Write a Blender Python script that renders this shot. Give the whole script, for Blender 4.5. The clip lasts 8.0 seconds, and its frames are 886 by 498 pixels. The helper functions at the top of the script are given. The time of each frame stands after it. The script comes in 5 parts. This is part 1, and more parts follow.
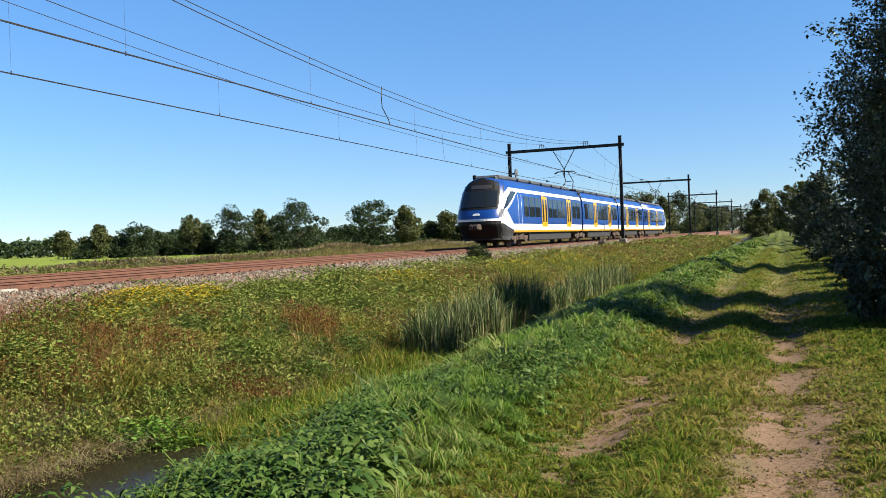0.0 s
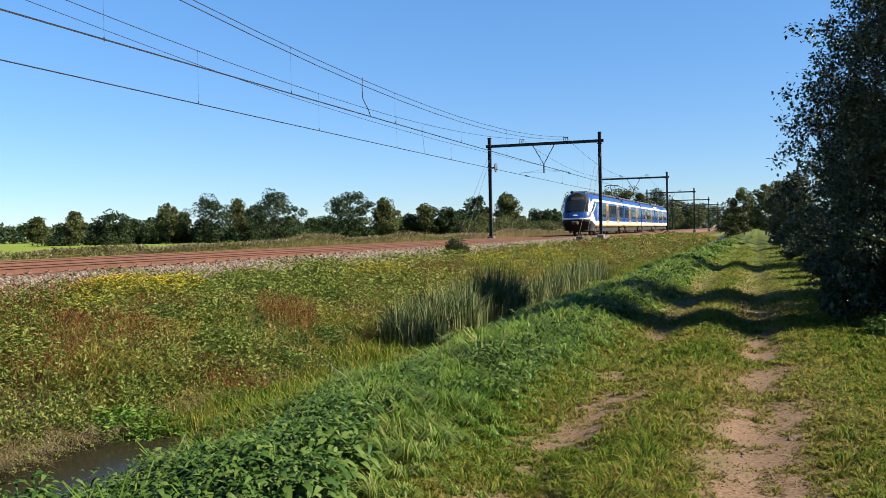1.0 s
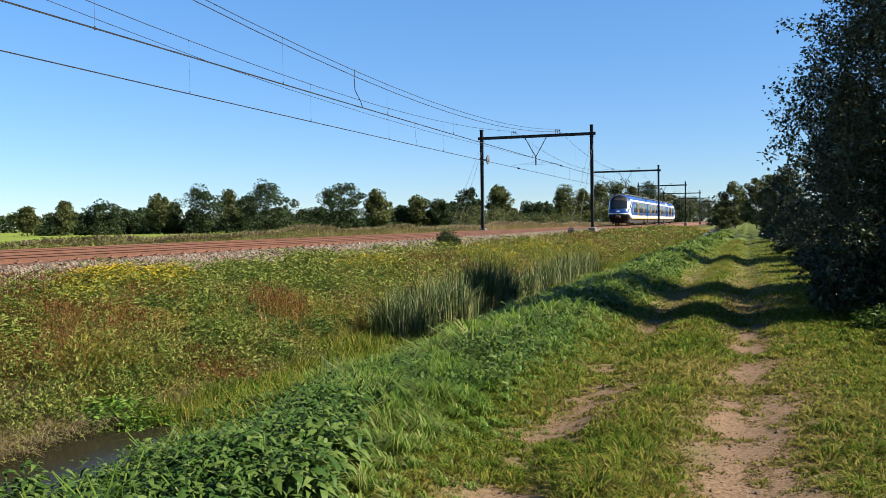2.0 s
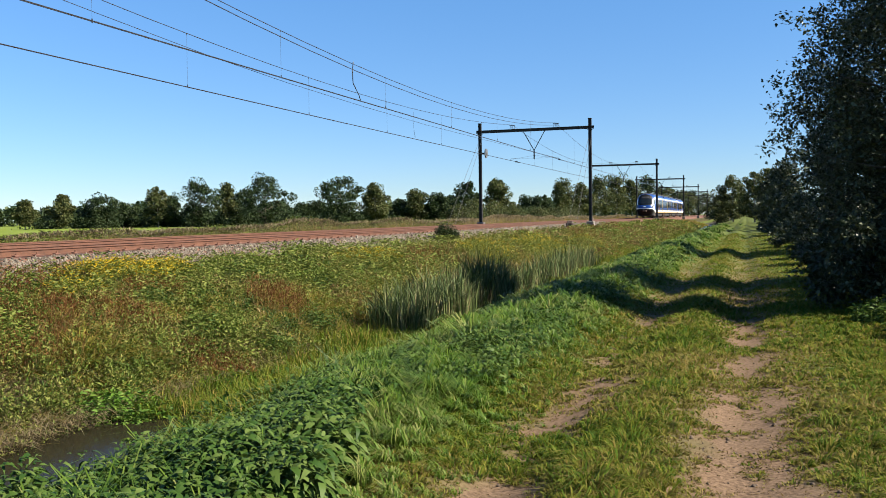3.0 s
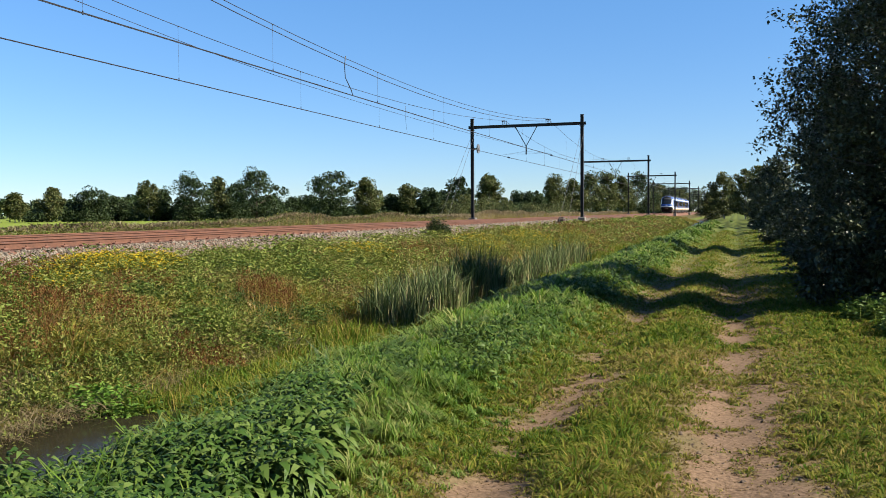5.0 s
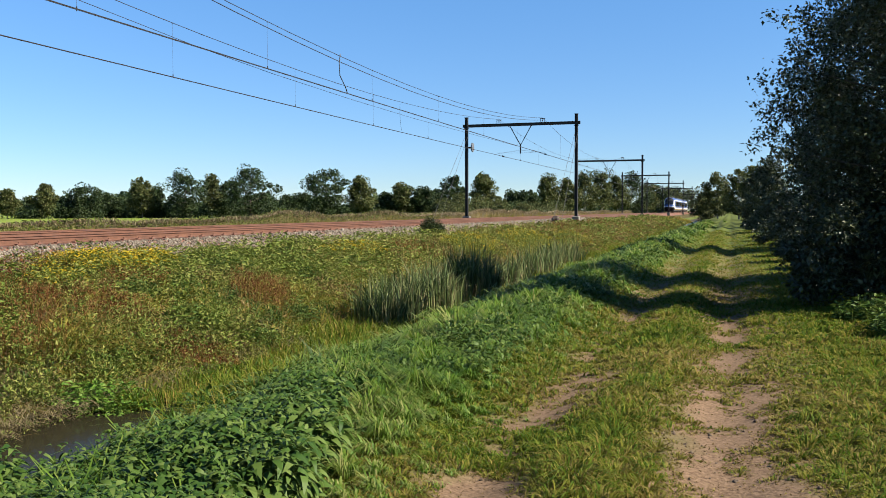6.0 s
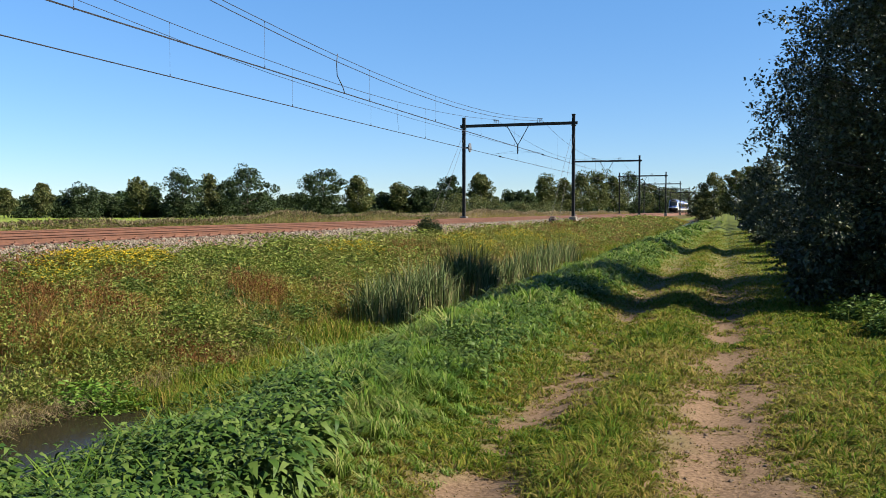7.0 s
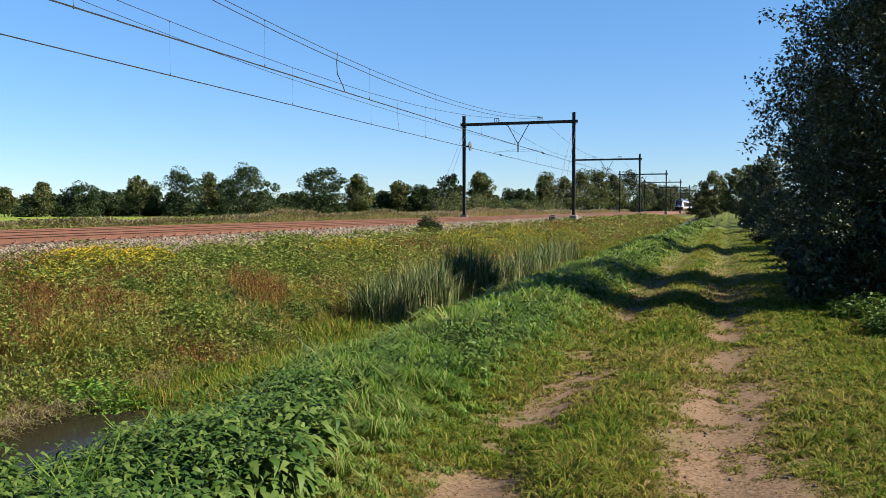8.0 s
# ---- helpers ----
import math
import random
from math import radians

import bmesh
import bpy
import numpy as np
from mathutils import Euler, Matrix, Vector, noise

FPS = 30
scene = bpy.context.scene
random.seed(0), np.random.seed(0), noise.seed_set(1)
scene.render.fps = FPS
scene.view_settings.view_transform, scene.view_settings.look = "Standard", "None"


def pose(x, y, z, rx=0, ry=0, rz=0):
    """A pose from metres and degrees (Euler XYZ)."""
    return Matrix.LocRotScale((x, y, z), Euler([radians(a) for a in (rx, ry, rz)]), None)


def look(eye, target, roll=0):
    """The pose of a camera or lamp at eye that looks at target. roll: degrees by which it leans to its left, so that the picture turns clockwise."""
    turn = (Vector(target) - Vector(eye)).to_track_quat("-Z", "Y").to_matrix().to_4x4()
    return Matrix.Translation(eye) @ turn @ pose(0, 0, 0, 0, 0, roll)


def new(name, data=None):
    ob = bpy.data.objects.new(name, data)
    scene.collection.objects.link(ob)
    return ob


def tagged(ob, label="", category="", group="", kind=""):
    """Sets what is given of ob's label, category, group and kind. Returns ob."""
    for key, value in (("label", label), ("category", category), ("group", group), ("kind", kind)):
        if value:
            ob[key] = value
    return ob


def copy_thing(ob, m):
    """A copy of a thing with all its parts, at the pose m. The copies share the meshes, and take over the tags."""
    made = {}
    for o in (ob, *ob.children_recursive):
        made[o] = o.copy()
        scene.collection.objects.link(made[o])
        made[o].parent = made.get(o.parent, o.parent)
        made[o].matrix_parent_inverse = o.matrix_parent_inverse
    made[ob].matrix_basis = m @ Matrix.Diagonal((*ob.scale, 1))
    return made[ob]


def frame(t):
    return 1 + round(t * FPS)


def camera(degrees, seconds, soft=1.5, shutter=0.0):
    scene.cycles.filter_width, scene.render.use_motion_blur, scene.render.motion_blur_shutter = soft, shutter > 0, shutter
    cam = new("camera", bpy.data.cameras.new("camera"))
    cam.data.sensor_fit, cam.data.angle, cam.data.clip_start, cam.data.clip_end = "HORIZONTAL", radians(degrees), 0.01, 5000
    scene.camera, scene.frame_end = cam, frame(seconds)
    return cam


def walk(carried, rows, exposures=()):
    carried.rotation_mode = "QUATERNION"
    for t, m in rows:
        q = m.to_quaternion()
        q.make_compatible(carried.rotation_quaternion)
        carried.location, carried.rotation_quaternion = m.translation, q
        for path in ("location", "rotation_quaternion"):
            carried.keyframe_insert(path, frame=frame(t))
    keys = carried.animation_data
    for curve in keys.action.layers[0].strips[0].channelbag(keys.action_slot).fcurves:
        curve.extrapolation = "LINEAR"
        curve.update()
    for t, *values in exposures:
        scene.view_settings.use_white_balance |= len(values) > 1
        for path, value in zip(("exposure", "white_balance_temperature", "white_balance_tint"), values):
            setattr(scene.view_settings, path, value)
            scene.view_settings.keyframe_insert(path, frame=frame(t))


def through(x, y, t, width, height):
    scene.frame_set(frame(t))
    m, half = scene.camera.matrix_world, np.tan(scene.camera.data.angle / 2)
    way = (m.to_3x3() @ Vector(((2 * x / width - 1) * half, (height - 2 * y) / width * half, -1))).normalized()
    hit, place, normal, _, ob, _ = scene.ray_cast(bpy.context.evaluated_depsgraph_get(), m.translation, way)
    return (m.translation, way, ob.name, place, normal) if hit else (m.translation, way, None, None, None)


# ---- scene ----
cam = camera(53.35, 8.0, soft=0.6)
EYES = (
    (0.0, -0.018, -0.004, 1.684, 21.036, -0.612, -2.095),
    (0.5, -0.013, -0.003, 1.686, 20.218, -0.835, -1.525),
    (1.0, -0.008, -0.009, 1.683, 19.658, -1.102, -1.118),
    (1.5, -0.002, -0.017, 1.686, 19.277, -1.372, -0.898),
    (3.0, 0.002, -0.015, 1.683, 19.011, -2.056, -0.765),
    (3.5, 0.007, -0.014, 1.683, 18.843, -2.170, -0.742),
    (4.0, 0.006, -0.012, 1.681, 18.745, -2.282, -0.676),
    (4.5, 0.005, -0.007, 1.681, 18.649, -2.317, -0.582),
    (6.0, -0.001, -0.003, 1.682, 18.067, -2.466, -0.144),
    (6.5, 0.000, 0.000, 1.680, 17.979, -2.469, -0.057),
    (7.0, 0.006, -0.006, 1.679, 17.884, -2.457, -0.051),
    (7.5, 0.007, -0.014, 1.683, 17.886, -2.515, -0.047),
    (8.0, 0.007, -0.009, 1.682, 17.905, -2.554, -0.103),
)


def held(x, y, z, yaw, pitch, roll):
    """Camera pose from heading to the left of the track, pitch and roll in degrees."""
    return Matrix.Translation((x, y, z)) @ Matrix.Rotation(radians(yaw), 4, "Z") @ Matrix.Rotation(radians(90 + pitch), 4, "X") @ Matrix.Rotation(radians(roll), 4, "Z")


walk(cam, [(row[0], held(*row[1:])) for row in EYES])

# ---- light ----
SUN_AZ, SUN_EL = 88.0, 37.0  # degrees: azimuth from the track's direction towards the path side, height
world = bpy.data.worlds.new("world")
scene.world = world
world.use_nodes = True
wn = world.node_tree
sky = wn.nodes.new("ShaderNodeTexSky")
sky.sky_type, sky.sun_disc = "NISHITA", False
sky.sun_elevation, sky.sun_rotation = radians(SUN_EL), radians(SUN_AZ)
sky.air_density, sky.dust_density, sky.ozone_density, sky.altitude = 0.85, 0.0, 2.6, 1200
# very clear, deep blue autumn air; sky tinted by height, dimmed towards the horizon
up = wn.nodes.new("ShaderNodeSeparateXYZ")
wn.links.new(wn.nodes.new("ShaderNodeTexCoord").outputs["Generated"], up.inputs[0])
sky_grade = wn.nodes.new("ShaderNodeValToRGB")
for el, (at, c) in zip(sky_grade.color_ramp.elements, ((0.0, (0.68, 0.74, 0.84)), (0.3, (0.80, 1.22, 1.45)))):
    el.position, el.color = at, (*c, 1)
wn.links.new(up.outputs["Z"], sky_grade.inputs[0])
tint = wn.nodes.new("ShaderNodeMix")
tint.data_type, tint.blend_type = "RGBA", "MULTIPLY"
tint.inputs["Factor"].default_value = 1.0
wn.links.new(sky.outputs[0], tint.inputs[6])
wn.links.new(sky_grade.outputs[0], tint.inputs[7])
wn.links.new(tint.outputs[2], wn.nodes["Background"].inputs[0])
wn.nodes["Background"].inputs[1].default_value = 0.0465
sun_data = bpy.data.lights.new("sun", "SUN")
sun_data.energy, sun_data.angle, sun_data.color = 5.0, radians(0.55), (1.0, 0.92, 0.78)
sun = new("sun", sun_data)
a, e = radians(SUN_AZ), radians(SUN_EL)
sun.matrix_basis = look((0, 0, 40), (-40 * math.sin(a) * math.cos(e), -40 * math.cos(a) * math.cos(e), 40 - 40 * math.sin(e)))
scene.view_settings.exposure = 1.68

# ---- materials ----


def material(name, rough=0.8, metal=0.0):
    m = bpy.data.materials.new(name)
    m.use_nodes = True
    b = m.node_tree.nodes["Principled BSDF"]
    b.inputs["Roughness"].default_value, b.inputs["Metallic"].default_value = rough, metal
    return m, m.node_tree, b


def ramp(nt, source, stops):
    r = nt.nodes.new("ShaderNodeValToRGB")
    while len(r.color_ramp.elements) < len(stops):
        r.color_ramp.elements.new(0.5)
    for el, (at, c) in zip(r.color_ramp.elements, stops):
        el.position, el.color = at, (*c, 1)
    nt.links.new(source, r.inputs[0])
    return r.outputs[0]


def noise_tex(nt, scale, detail=4.0, coord=None, stretch=None):
    t = nt.nodes.new("ShaderNodeTexNoise")
    t.inputs["Scale"].default_value, t.inputs["Detail"].default_value = scale, detail
    if coord is None:
        coord = nt.nodes.new("ShaderNodeTexCoord").outputs["Object"]
    if stretch:
        mp = nt.nodes.new("ShaderNodeMapping")
        mp.inputs["Scale"].default_value = stretch
        nt.links.new(coord, mp.inputs[0])
        coord = mp.outputs[0]
    nt.links.new(coord, t.inputs["Vector"])
    return t.outputs["Fac"]


def mix(nt, fac, a, b, mode="MIX"):
    m = nt.nodes.new("ShaderNodeMix")
    m.data_type, m.blend_type = "RGBA", mode
    for socket, v in ((m.inputs["Factor"], fac), (m.inputs[6], a), (m.inputs[7], b)):
        if isinstance(v, (int, float)):
            socket.default_value = v
        elif isinstance(v, tuple):
            socket.default_value = (*v, 1)
        else:
            nt.links.new(v, socket)
    return m.outputs[2]


def bump(nt, b, height, strength=0.3, dist=0.02):
    n = nt.nodes.new("ShaderNodeBump")
    n.inputs["Strength"].default_value, n.inputs["Distance"].default_value = strength, dist
    nt.links.new(height, n.inputs["Height"])
    nt.links.new(n.outputs[0], b.inputs["Normal"])


def speckled(name, stops, scale=8.0, rough=0.8, metal=0.0, bumps=0.3, dist=0.02, stretch=None):
    """Two scales of noise through a ramp, with fine relief."""
    m, nt, b = material(name, rough, metal)
    fine, broad = noise_tex(nt, scale, 6, stretch=stretch), noise_tex(nt, scale * 0.13, 3, stretch=stretch)
    both = nt.nodes.new("ShaderNodeMath")
    both.operation = "MULTIPLY_ADD"
    nt.links.new(broad, both.inputs[0])
    both.inputs[1].default_value = 0.5
    half = nt.nodes.new("ShaderNodeMath")
    half.operation = "MULTIPLY"
    half.inputs[1].default_value = 0.5
    nt.links.new(fine, half.inputs[0])
    nt.links.new(half.outputs[0], both.inputs[2])
    nt.links.new(ramp(nt, both.outputs[0], stops), b.inputs["Base Color"])
    if bumps:
        bump(nt, b, fine, bumps, dist)
    return m


def leafy(name, stops, rough=0.55, shine=0.3, through=0.25, drift=0.25):
    """Leaves or blades: colour varies from island to island and over the ground; some light passes through."""
    m, nt, b = material(name, rough)
    geo = nt.nodes.new("ShaderNodeNewGeometry")
    broad = noise_tex(nt, drift, 3)
    add = nt.nodes.new("ShaderNodeMath")
    add.operation = "MULTIPLY_ADD"
    nt.links.new(broad, add.inputs[0])
    add.inputs[1].default_value = 0.9
    part_of = nt.nodes.new("ShaderNodeMath")
    part_of.operation = "MULTIPLY_ADD"
    nt.links.new(geo.outputs["Random Per Island"], part_of.inputs[0])
    part_of.inputs[1].default_value, part_of.inputs[2].default_value = 0.7, -0.3
    nt.links.new(part_of.outputs[0], add.inputs[2])
    col = ramp(nt, add.outputs[0], stops)
    nt.links.new(col, b.inputs["Base Color"])
    b.inputs["Specular IOR Level"].default_value = shine * 0.45
    tr = nt.nodes.new("ShaderNodeBsdfTranslucent")
    nt.links.new(col, tr.inputs[0])
    sh = nt.nodes.new("ShaderNodeMixShader")
    sh.inputs[0].default_value = through
    nt.links.new(b.outputs[0], sh.inputs[1])
    nt.links.new(tr.outputs[0], sh.inputs[2])
    nt.links.new(sh.outputs[0], nt.nodes["Material Output"].inputs[0])
    return m


RUST = speckled("rusty_steel", [(0.3, (0.0373, 0.0141, 0.00664)), (0.55, (0.083, 0.0307, 0.0141)), (0.75, (0.124, 0.0523, 0.0266))], 20, 0.75)
STEEL_DARK = speckled("weathered_dark_steel", [(0.3, (0.00647, 0.00593, 0.00539)), (0.7, (0.0189, 0.0162, 0.014))], 6, 0.6, 0.2)
GALV = speckled("galvanised_steel", [(0.3, (0.135, 0.14, 0.146)), (0.7, (0.227, 0.232, 0.237))], 12, 0.45, 0.7)
WIRE = speckled("weathered_wire", [(0.3, (0.0189, 0.0189, 0.0205)), (0.7, (0.0378, 0.0378, 0.0405))], 3, 0.5, 0.4, 0)
CONCRETE = speckled("concrete", [(0.3, (0.0917, 0.0809, 0.0674)), (0.7, (0.173, 0.156, 0.135))], 9, 0.9)
SLEEPER = speckled("rust_stained_sleeper", [(0.3, (0.0539, 0.0216, 0.0135)), (0.6, (0.103, 0.0432, 0.027)), (0.8, (0.14, 0.0701, 0.0459))], 14, 0.9)
BALLAST = speckled("ballast_bed", [(0.3, (0.0581, 0.0224, 0.0108)), (0.55, (0.12, 0.0481, 0.0249)), (0.75, (0.166, 0.0789, 0.0456))], 22, 0.95, bumps=0.8, dist=0.05)
EARTH = speckled("dark_earth", [(0.3, (0.0415, 0.0274, 0.0166)), (0.7, (0.108, 0.0747, 0.0498))], 40, 0.95)
BARK = speckled("bark", [(0.3, (0.027, 0.0216, 0.0162)), (0.7, (0.0863, 0.0701, 0.0539))], 9, 0.95, stretch=(3, 3, 0.6))
BARK_PALE = speckled("pale_birch_bark", [(0.3, (0.0539, 0.0486, 0.0432)), (0.6, (0.243, 0.227, 0.205))], 5, 0.9, stretch=(0.6, 0.6, 2))


def ground_material():
    m, nt, b = material("ground_soil_and_grass", 0.95)
    co = nt.nodes.new("ShaderNodeTexCoord").outputs["Object"]
    sep = nt.nodes.new("ShaderNodeSeparateXYZ")
    nt.links.new(co, sep.inputs[0])
    fine, mid, wide = noise_tex(nt, 34, 6, co), noise_tex(nt, 1.3, 5, co), noise_tex(nt, 0.12, 3, co)
    soil = ramp(nt, fine, [(0.3, (0.0706, 0.044, 0.0257)), (0.48, (0.116, 0.0747, 0.0456)), (0.7, (0.158, 0.105, 0.0664))])
    green = ramp(nt, mid, [(0.3, (0.0378, 0.0539, 0.00755)), (0.5, (0.062, 0.0782, 0.0124)), (0.7, (0.0863, 0.0837, 0.0194))])
    dry = ramp(nt, mid, [(0.3, (0.0243, 0.0243, 0.00647)), (0.55, (0.0647, 0.0539, 0.0162)), (0.75, (0.0863, 0.0593, 0.0243))])
    mud = ramp(nt, fine, [(0.3, (0.0108, 0.00863, 0.00539)), (0.7, (0.0324, 0.0254, 0.0162))])
    field = ramp(nt, wide, [(0.3, (0.0917, 0.124, 0.0135)), (0.6, (0.129, 0.162, 0.0216))])

    def band(lo, hi, soft):
        """1 between lo and hi across the track, with a ragged edge."""
        wob = nt.nodes.new("ShaderNodeMath")
        wob.operation = "MULTIPLY_ADD"
        nt.links.new(mid, wob.inputs[0])
        wob.inputs[1].default_value = soft * 2.2
        nt.links.new(sep.outputs["X"], wob.inputs[2])
        d = nt.nodes.new("ShaderNodeMath")
        d.operation = "SUBTRACT"
        nt.links.new(wob.outputs[0], d.inputs[0])
        d.inputs[1].default_value = (lo + hi) / 2 + soft * 1.1
        ab = nt.nodes.new("ShaderNodeMath")
        ab.operation = "ABSOLUTE"
        nt.links.new(d.outputs[0], ab.inputs[0])
        r = nt.nodes.new("ShaderNodeMapRange")
        r.inputs[1].default_value, r.inputs[2].default_value = (hi - lo) / 2 + soft * 0.5, (hi - lo) / 2 - soft * 0.5
        nt.links.new(ab.outputs[0], r.inputs[0])
        return r.outputs[0]

    col = mix(nt, band(-9.4, 60, 0.3), dry, green)
    col = mix(nt, band(-3000, -32, 2.0), col, field)
    col = mix(nt, band(-8.3, -4.9, 0.5), col, mud)
    fade = nt.nodes.new("ShaderNodeMapRange")
    fade.inputs[1].default_value, fade.inputs[2].default_value = 45, 16
    nt.links.new(sep.outputs["Y"], fade.inputs[0])
    for lo, hi in ((-1.82, -0.95), (-0.6, 0.65)):
        worn = nt.nodes.new("ShaderNodeMath")
        worn.operation = "MULTIPLY"
        nt.links.new(band(lo, hi, 0.5), worn.inputs[0])
        nt.links.new(fade.outputs[0], worn.inputs[1])
        col = mix(nt, worn.outputs[0], col, soil)
    b.inputs["Specular IOR Level"].default_value = 0.12
    nt.links.new(col, b.inputs["Base Color"])
    bump(nt, b, fine, 0.45, 0.02)
    return m


GROUND = ground_material()

# ---- building helpers ----


def part(name, bm, mat, parent=None, label=""):
    me = bpy.data.meshes.new(name)
    bm.to_mesh(me)
    bm.free()
    me.materials.append(mat)
    ob = new(name, me)
    if parent:
        ob.parent = parent
    if label:
        ob["label"] = label
    return ob


def mesh_from(name, verts, faces, mat, smooth=False):
    """A mesh from numpy arrays: verts (n, 3), faces (m, 3 or 4)."""
    verts, faces = np.asarray(verts, dtype=np.float32), np.asarray(faces, dtype=np.int32)
    me = bpy.data.meshes.new(name)
    k = faces.shape[1]
    me.vertices.add(len(verts))
    me.vertices.foreach_set("co", verts.ravel())
    me.loops.add(faces.size)
    me.loops.foreach_set("vertex_index", faces.ravel())
    me.polygons.add(len(faces))
    me.polygons.foreach_set("loop_start", np.arange(0, faces.size, k, dtype=np.int32))
    me.polygons.foreach_set("loop_total", np.full(len(faces), k, dtype=np.int32))
    if smooth:
        me.polygons.foreach_set("use_smooth", np.ones(len(faces), dtype=bool))
    me.update(calc_edges=True)
    me.materials.append(mat)
    return me


def box(bm, x0, x1, y0, y1, z0, z1, bevel=0.0):
    m = Matrix.Translation(((x0 + x1) / 2, (y0 + y1) / 2, (z0 + z1) / 2)) @ Matrix.Diagonal((x1 - x0, y1 - y0, z1 - z0, 1))
    vs = bmesh.ops.create_cube(bm, size=1, matrix=m)["verts"]
    if bevel:
        bmesh.ops.bevel(bm, geom=list({ed for v in vs for ed in v.link_edges}), offset=bevel, segments=1, affect="EDGES")
    return vs


def rod(bm, p, q, r, r2=None, sides=8):
    p, q = Vector(p), Vector(q)
    m = Matrix.Translation((p + q) / 2) @ (q - p).to_track_quat("Z", "Y").to_matrix().to_4x4()
    bmesh.ops.create_cone(bm, cap_ends=True, segments=sides, radius1=r, radius2=r if r2 is None else r2, depth=(q - p).length, matrix=m)


def beam(bm, p, q, w, h):
    """A square bar from p to q, h measured upwards."""
    p, q = Vector(p), Vector(q)
    m = Matrix.Translation((p + q) / 2) @ (q - p).to_track_quat("Z", "Y").to_matrix().to_4x4() @ Matrix.Diagonal((w, h, (q - p).length, 1))
    bmesh.ops.create_cube(bm, size=1, matrix=m)


def empty(name, x=0, y=0, z=0):
    ob = new(name)
    ob.location = (x, y, z)
    return ob


# ---- ground ----
RAIL_Y, RAIL_H = [-120, 20, 90, 1400], [1.10, 1.10, 1.09, 1.09]


def rail_z(y):
    return np.interp(y, RAIL_Y, RAIL_H)


NEAR_X, FAR_X = -16.0, -20.0
PX = [-3000, -200, -60, -34, -26, -24.5, -13.4, -12.6, -11.5, -9.6, -8.4, -7.6, -7.1, -6.6, -6.1, -5.5, -4.6, -3.2, -2.3, -2.0, 6, 60, 3000]
PZ = [0.0, 0.0, 0.0, 0.05, 0.3, 0.55, 0.55, 0.42, 0.28, 0.02, -0.35, -0.72, -0.92, -0.98, -0.95, -0.75, -0.38, -0.08, 0.0, 0.02, 0.02, 0.1, 0.1]


def ground_z(x, y):
    """Height of the ground: path with two ruts, ditch, meadow and the rise to the track bed."""
    x, y = np.asarray(x, dtype=float), np.asarray(y, dtype=float)
    wob = 0.25 * np.sin(y * 0.31) + 0.18 * np.sin(y * 0.83 + 1)
    z = np.interp(np.where((x < -3) & (x > -12), x + wob * np.exp(-((x + 6.6) / 2.4) ** 2), x), PX, PZ)
    deep = np.interp(y, [9, 15, 60, 120], [1.0, 1.45, 1.7, 1.0])  # the ruts are deeper further on
    z = z + deep * (0.05 * np.exp(-((x + 0.8) / 0.35) ** 2) + 0.09 * np.exp(-((x + 2.7) / 0.6) ** 2) - 0.07 * np.exp(-((x + 1.55) / 0.3) ** 2) - 0.08 * np.exp(-((x + 0.07) / 0.35) ** 2) + 0.05 * (deep - 1) * np.exp(-((x - 1.6) / 0.8) ** 2))
    near = np.exp(-(np.hypot(x, y) / 24) ** 2)
    z = z + near * (0.018 * np.sin(x * 2.1 + y * 1.3) + 0.015 * np.sin(x * 4.3 - y * 2.9 + 2) + 0.02 * np.sin(y * 0.9 + 0.4 * x))
    return z


def build_ground():
    gx = np.unique(np.concatenate([np.linspace(-3000, -200, 12), np.linspace(-200, -30, 20), np.linspace(-30, -13, 30), np.arange(-13, 4, 0.13), np.linspace(4, 40, 20), np.linspace(40, 3000, 12)]))
    gy = np.unique(np.concatenate([np.linspace(-800, -10, 14), np.arange(-10, 2, 0.5), np.arange(2, 26, 0.15), np.arange(26, 60, 0.5), np.linspace(60, 300, 80), np.linspace(300, 4500, 24)]))
    X, Y = np.meshgrid(gx, gy)
    Z = ground_z(X, Y)
    n, m = X.shape
    idx = np.arange(n * m).reshape(n, m)
    quads = np.stack([idx[:-1, :-1], idx[:-1, 1:], idx[1:, 1:], idx[1:, :-1]], -1).reshape(-1, 4)
    me = mesh_from("ground", np.stack([X, Y, Z], -1).reshape(-1, 3), quads, GROUND, True)
    tagged(new("ground", me), "grassy ground with a two-rut sand path and a ditch", "ground", kind="structure")


build_ground()
# ---- railway ----
TRACK_Y0, TRACK_Y1 = -120.0, 1400.0


def prism(name, outline, y0, y1, mat):
    """A closed cross-section (x, z over the rail) drawn out along the track."""
    bm = bmesh.new()
    ys = [y0, 0.0, 12.0, 20.0, 30.0, 37.0, 45.0, 52.0, 60.0, 75.0, 90.0, y1]
    rings = [[bm.verts.new((x, y, z + float(rail_z(y)))) for x, z in outline] for y in ys]
    n = len(outline)
    for a, b in zip(rings, rings[1:]):
        for i in range(n):
            bm.faces.new((a[i], a[(i + 1) % n], b[(i + 1) % n], b[i]))
    bm.faces.new(rings[0][::-1])
    bm.faces.new(rings[-1])
    bmesh.ops.recalc_face_normals(bm, faces=bm.faces)
    return bm


def build_track_bed():
    outline = [(-24.4, -0.8), (-22.4, -0.175), (-14.3, -0.175), (-12.5, -0.75)]
    tagged(part("ballast_bed", prism("ballast", outline, TRACK_Y0, TRACK_Y1, BALLAST), BALLAST), "rust-brown crushed stone ballast bed under two tracks", "ballast", kind="structure")


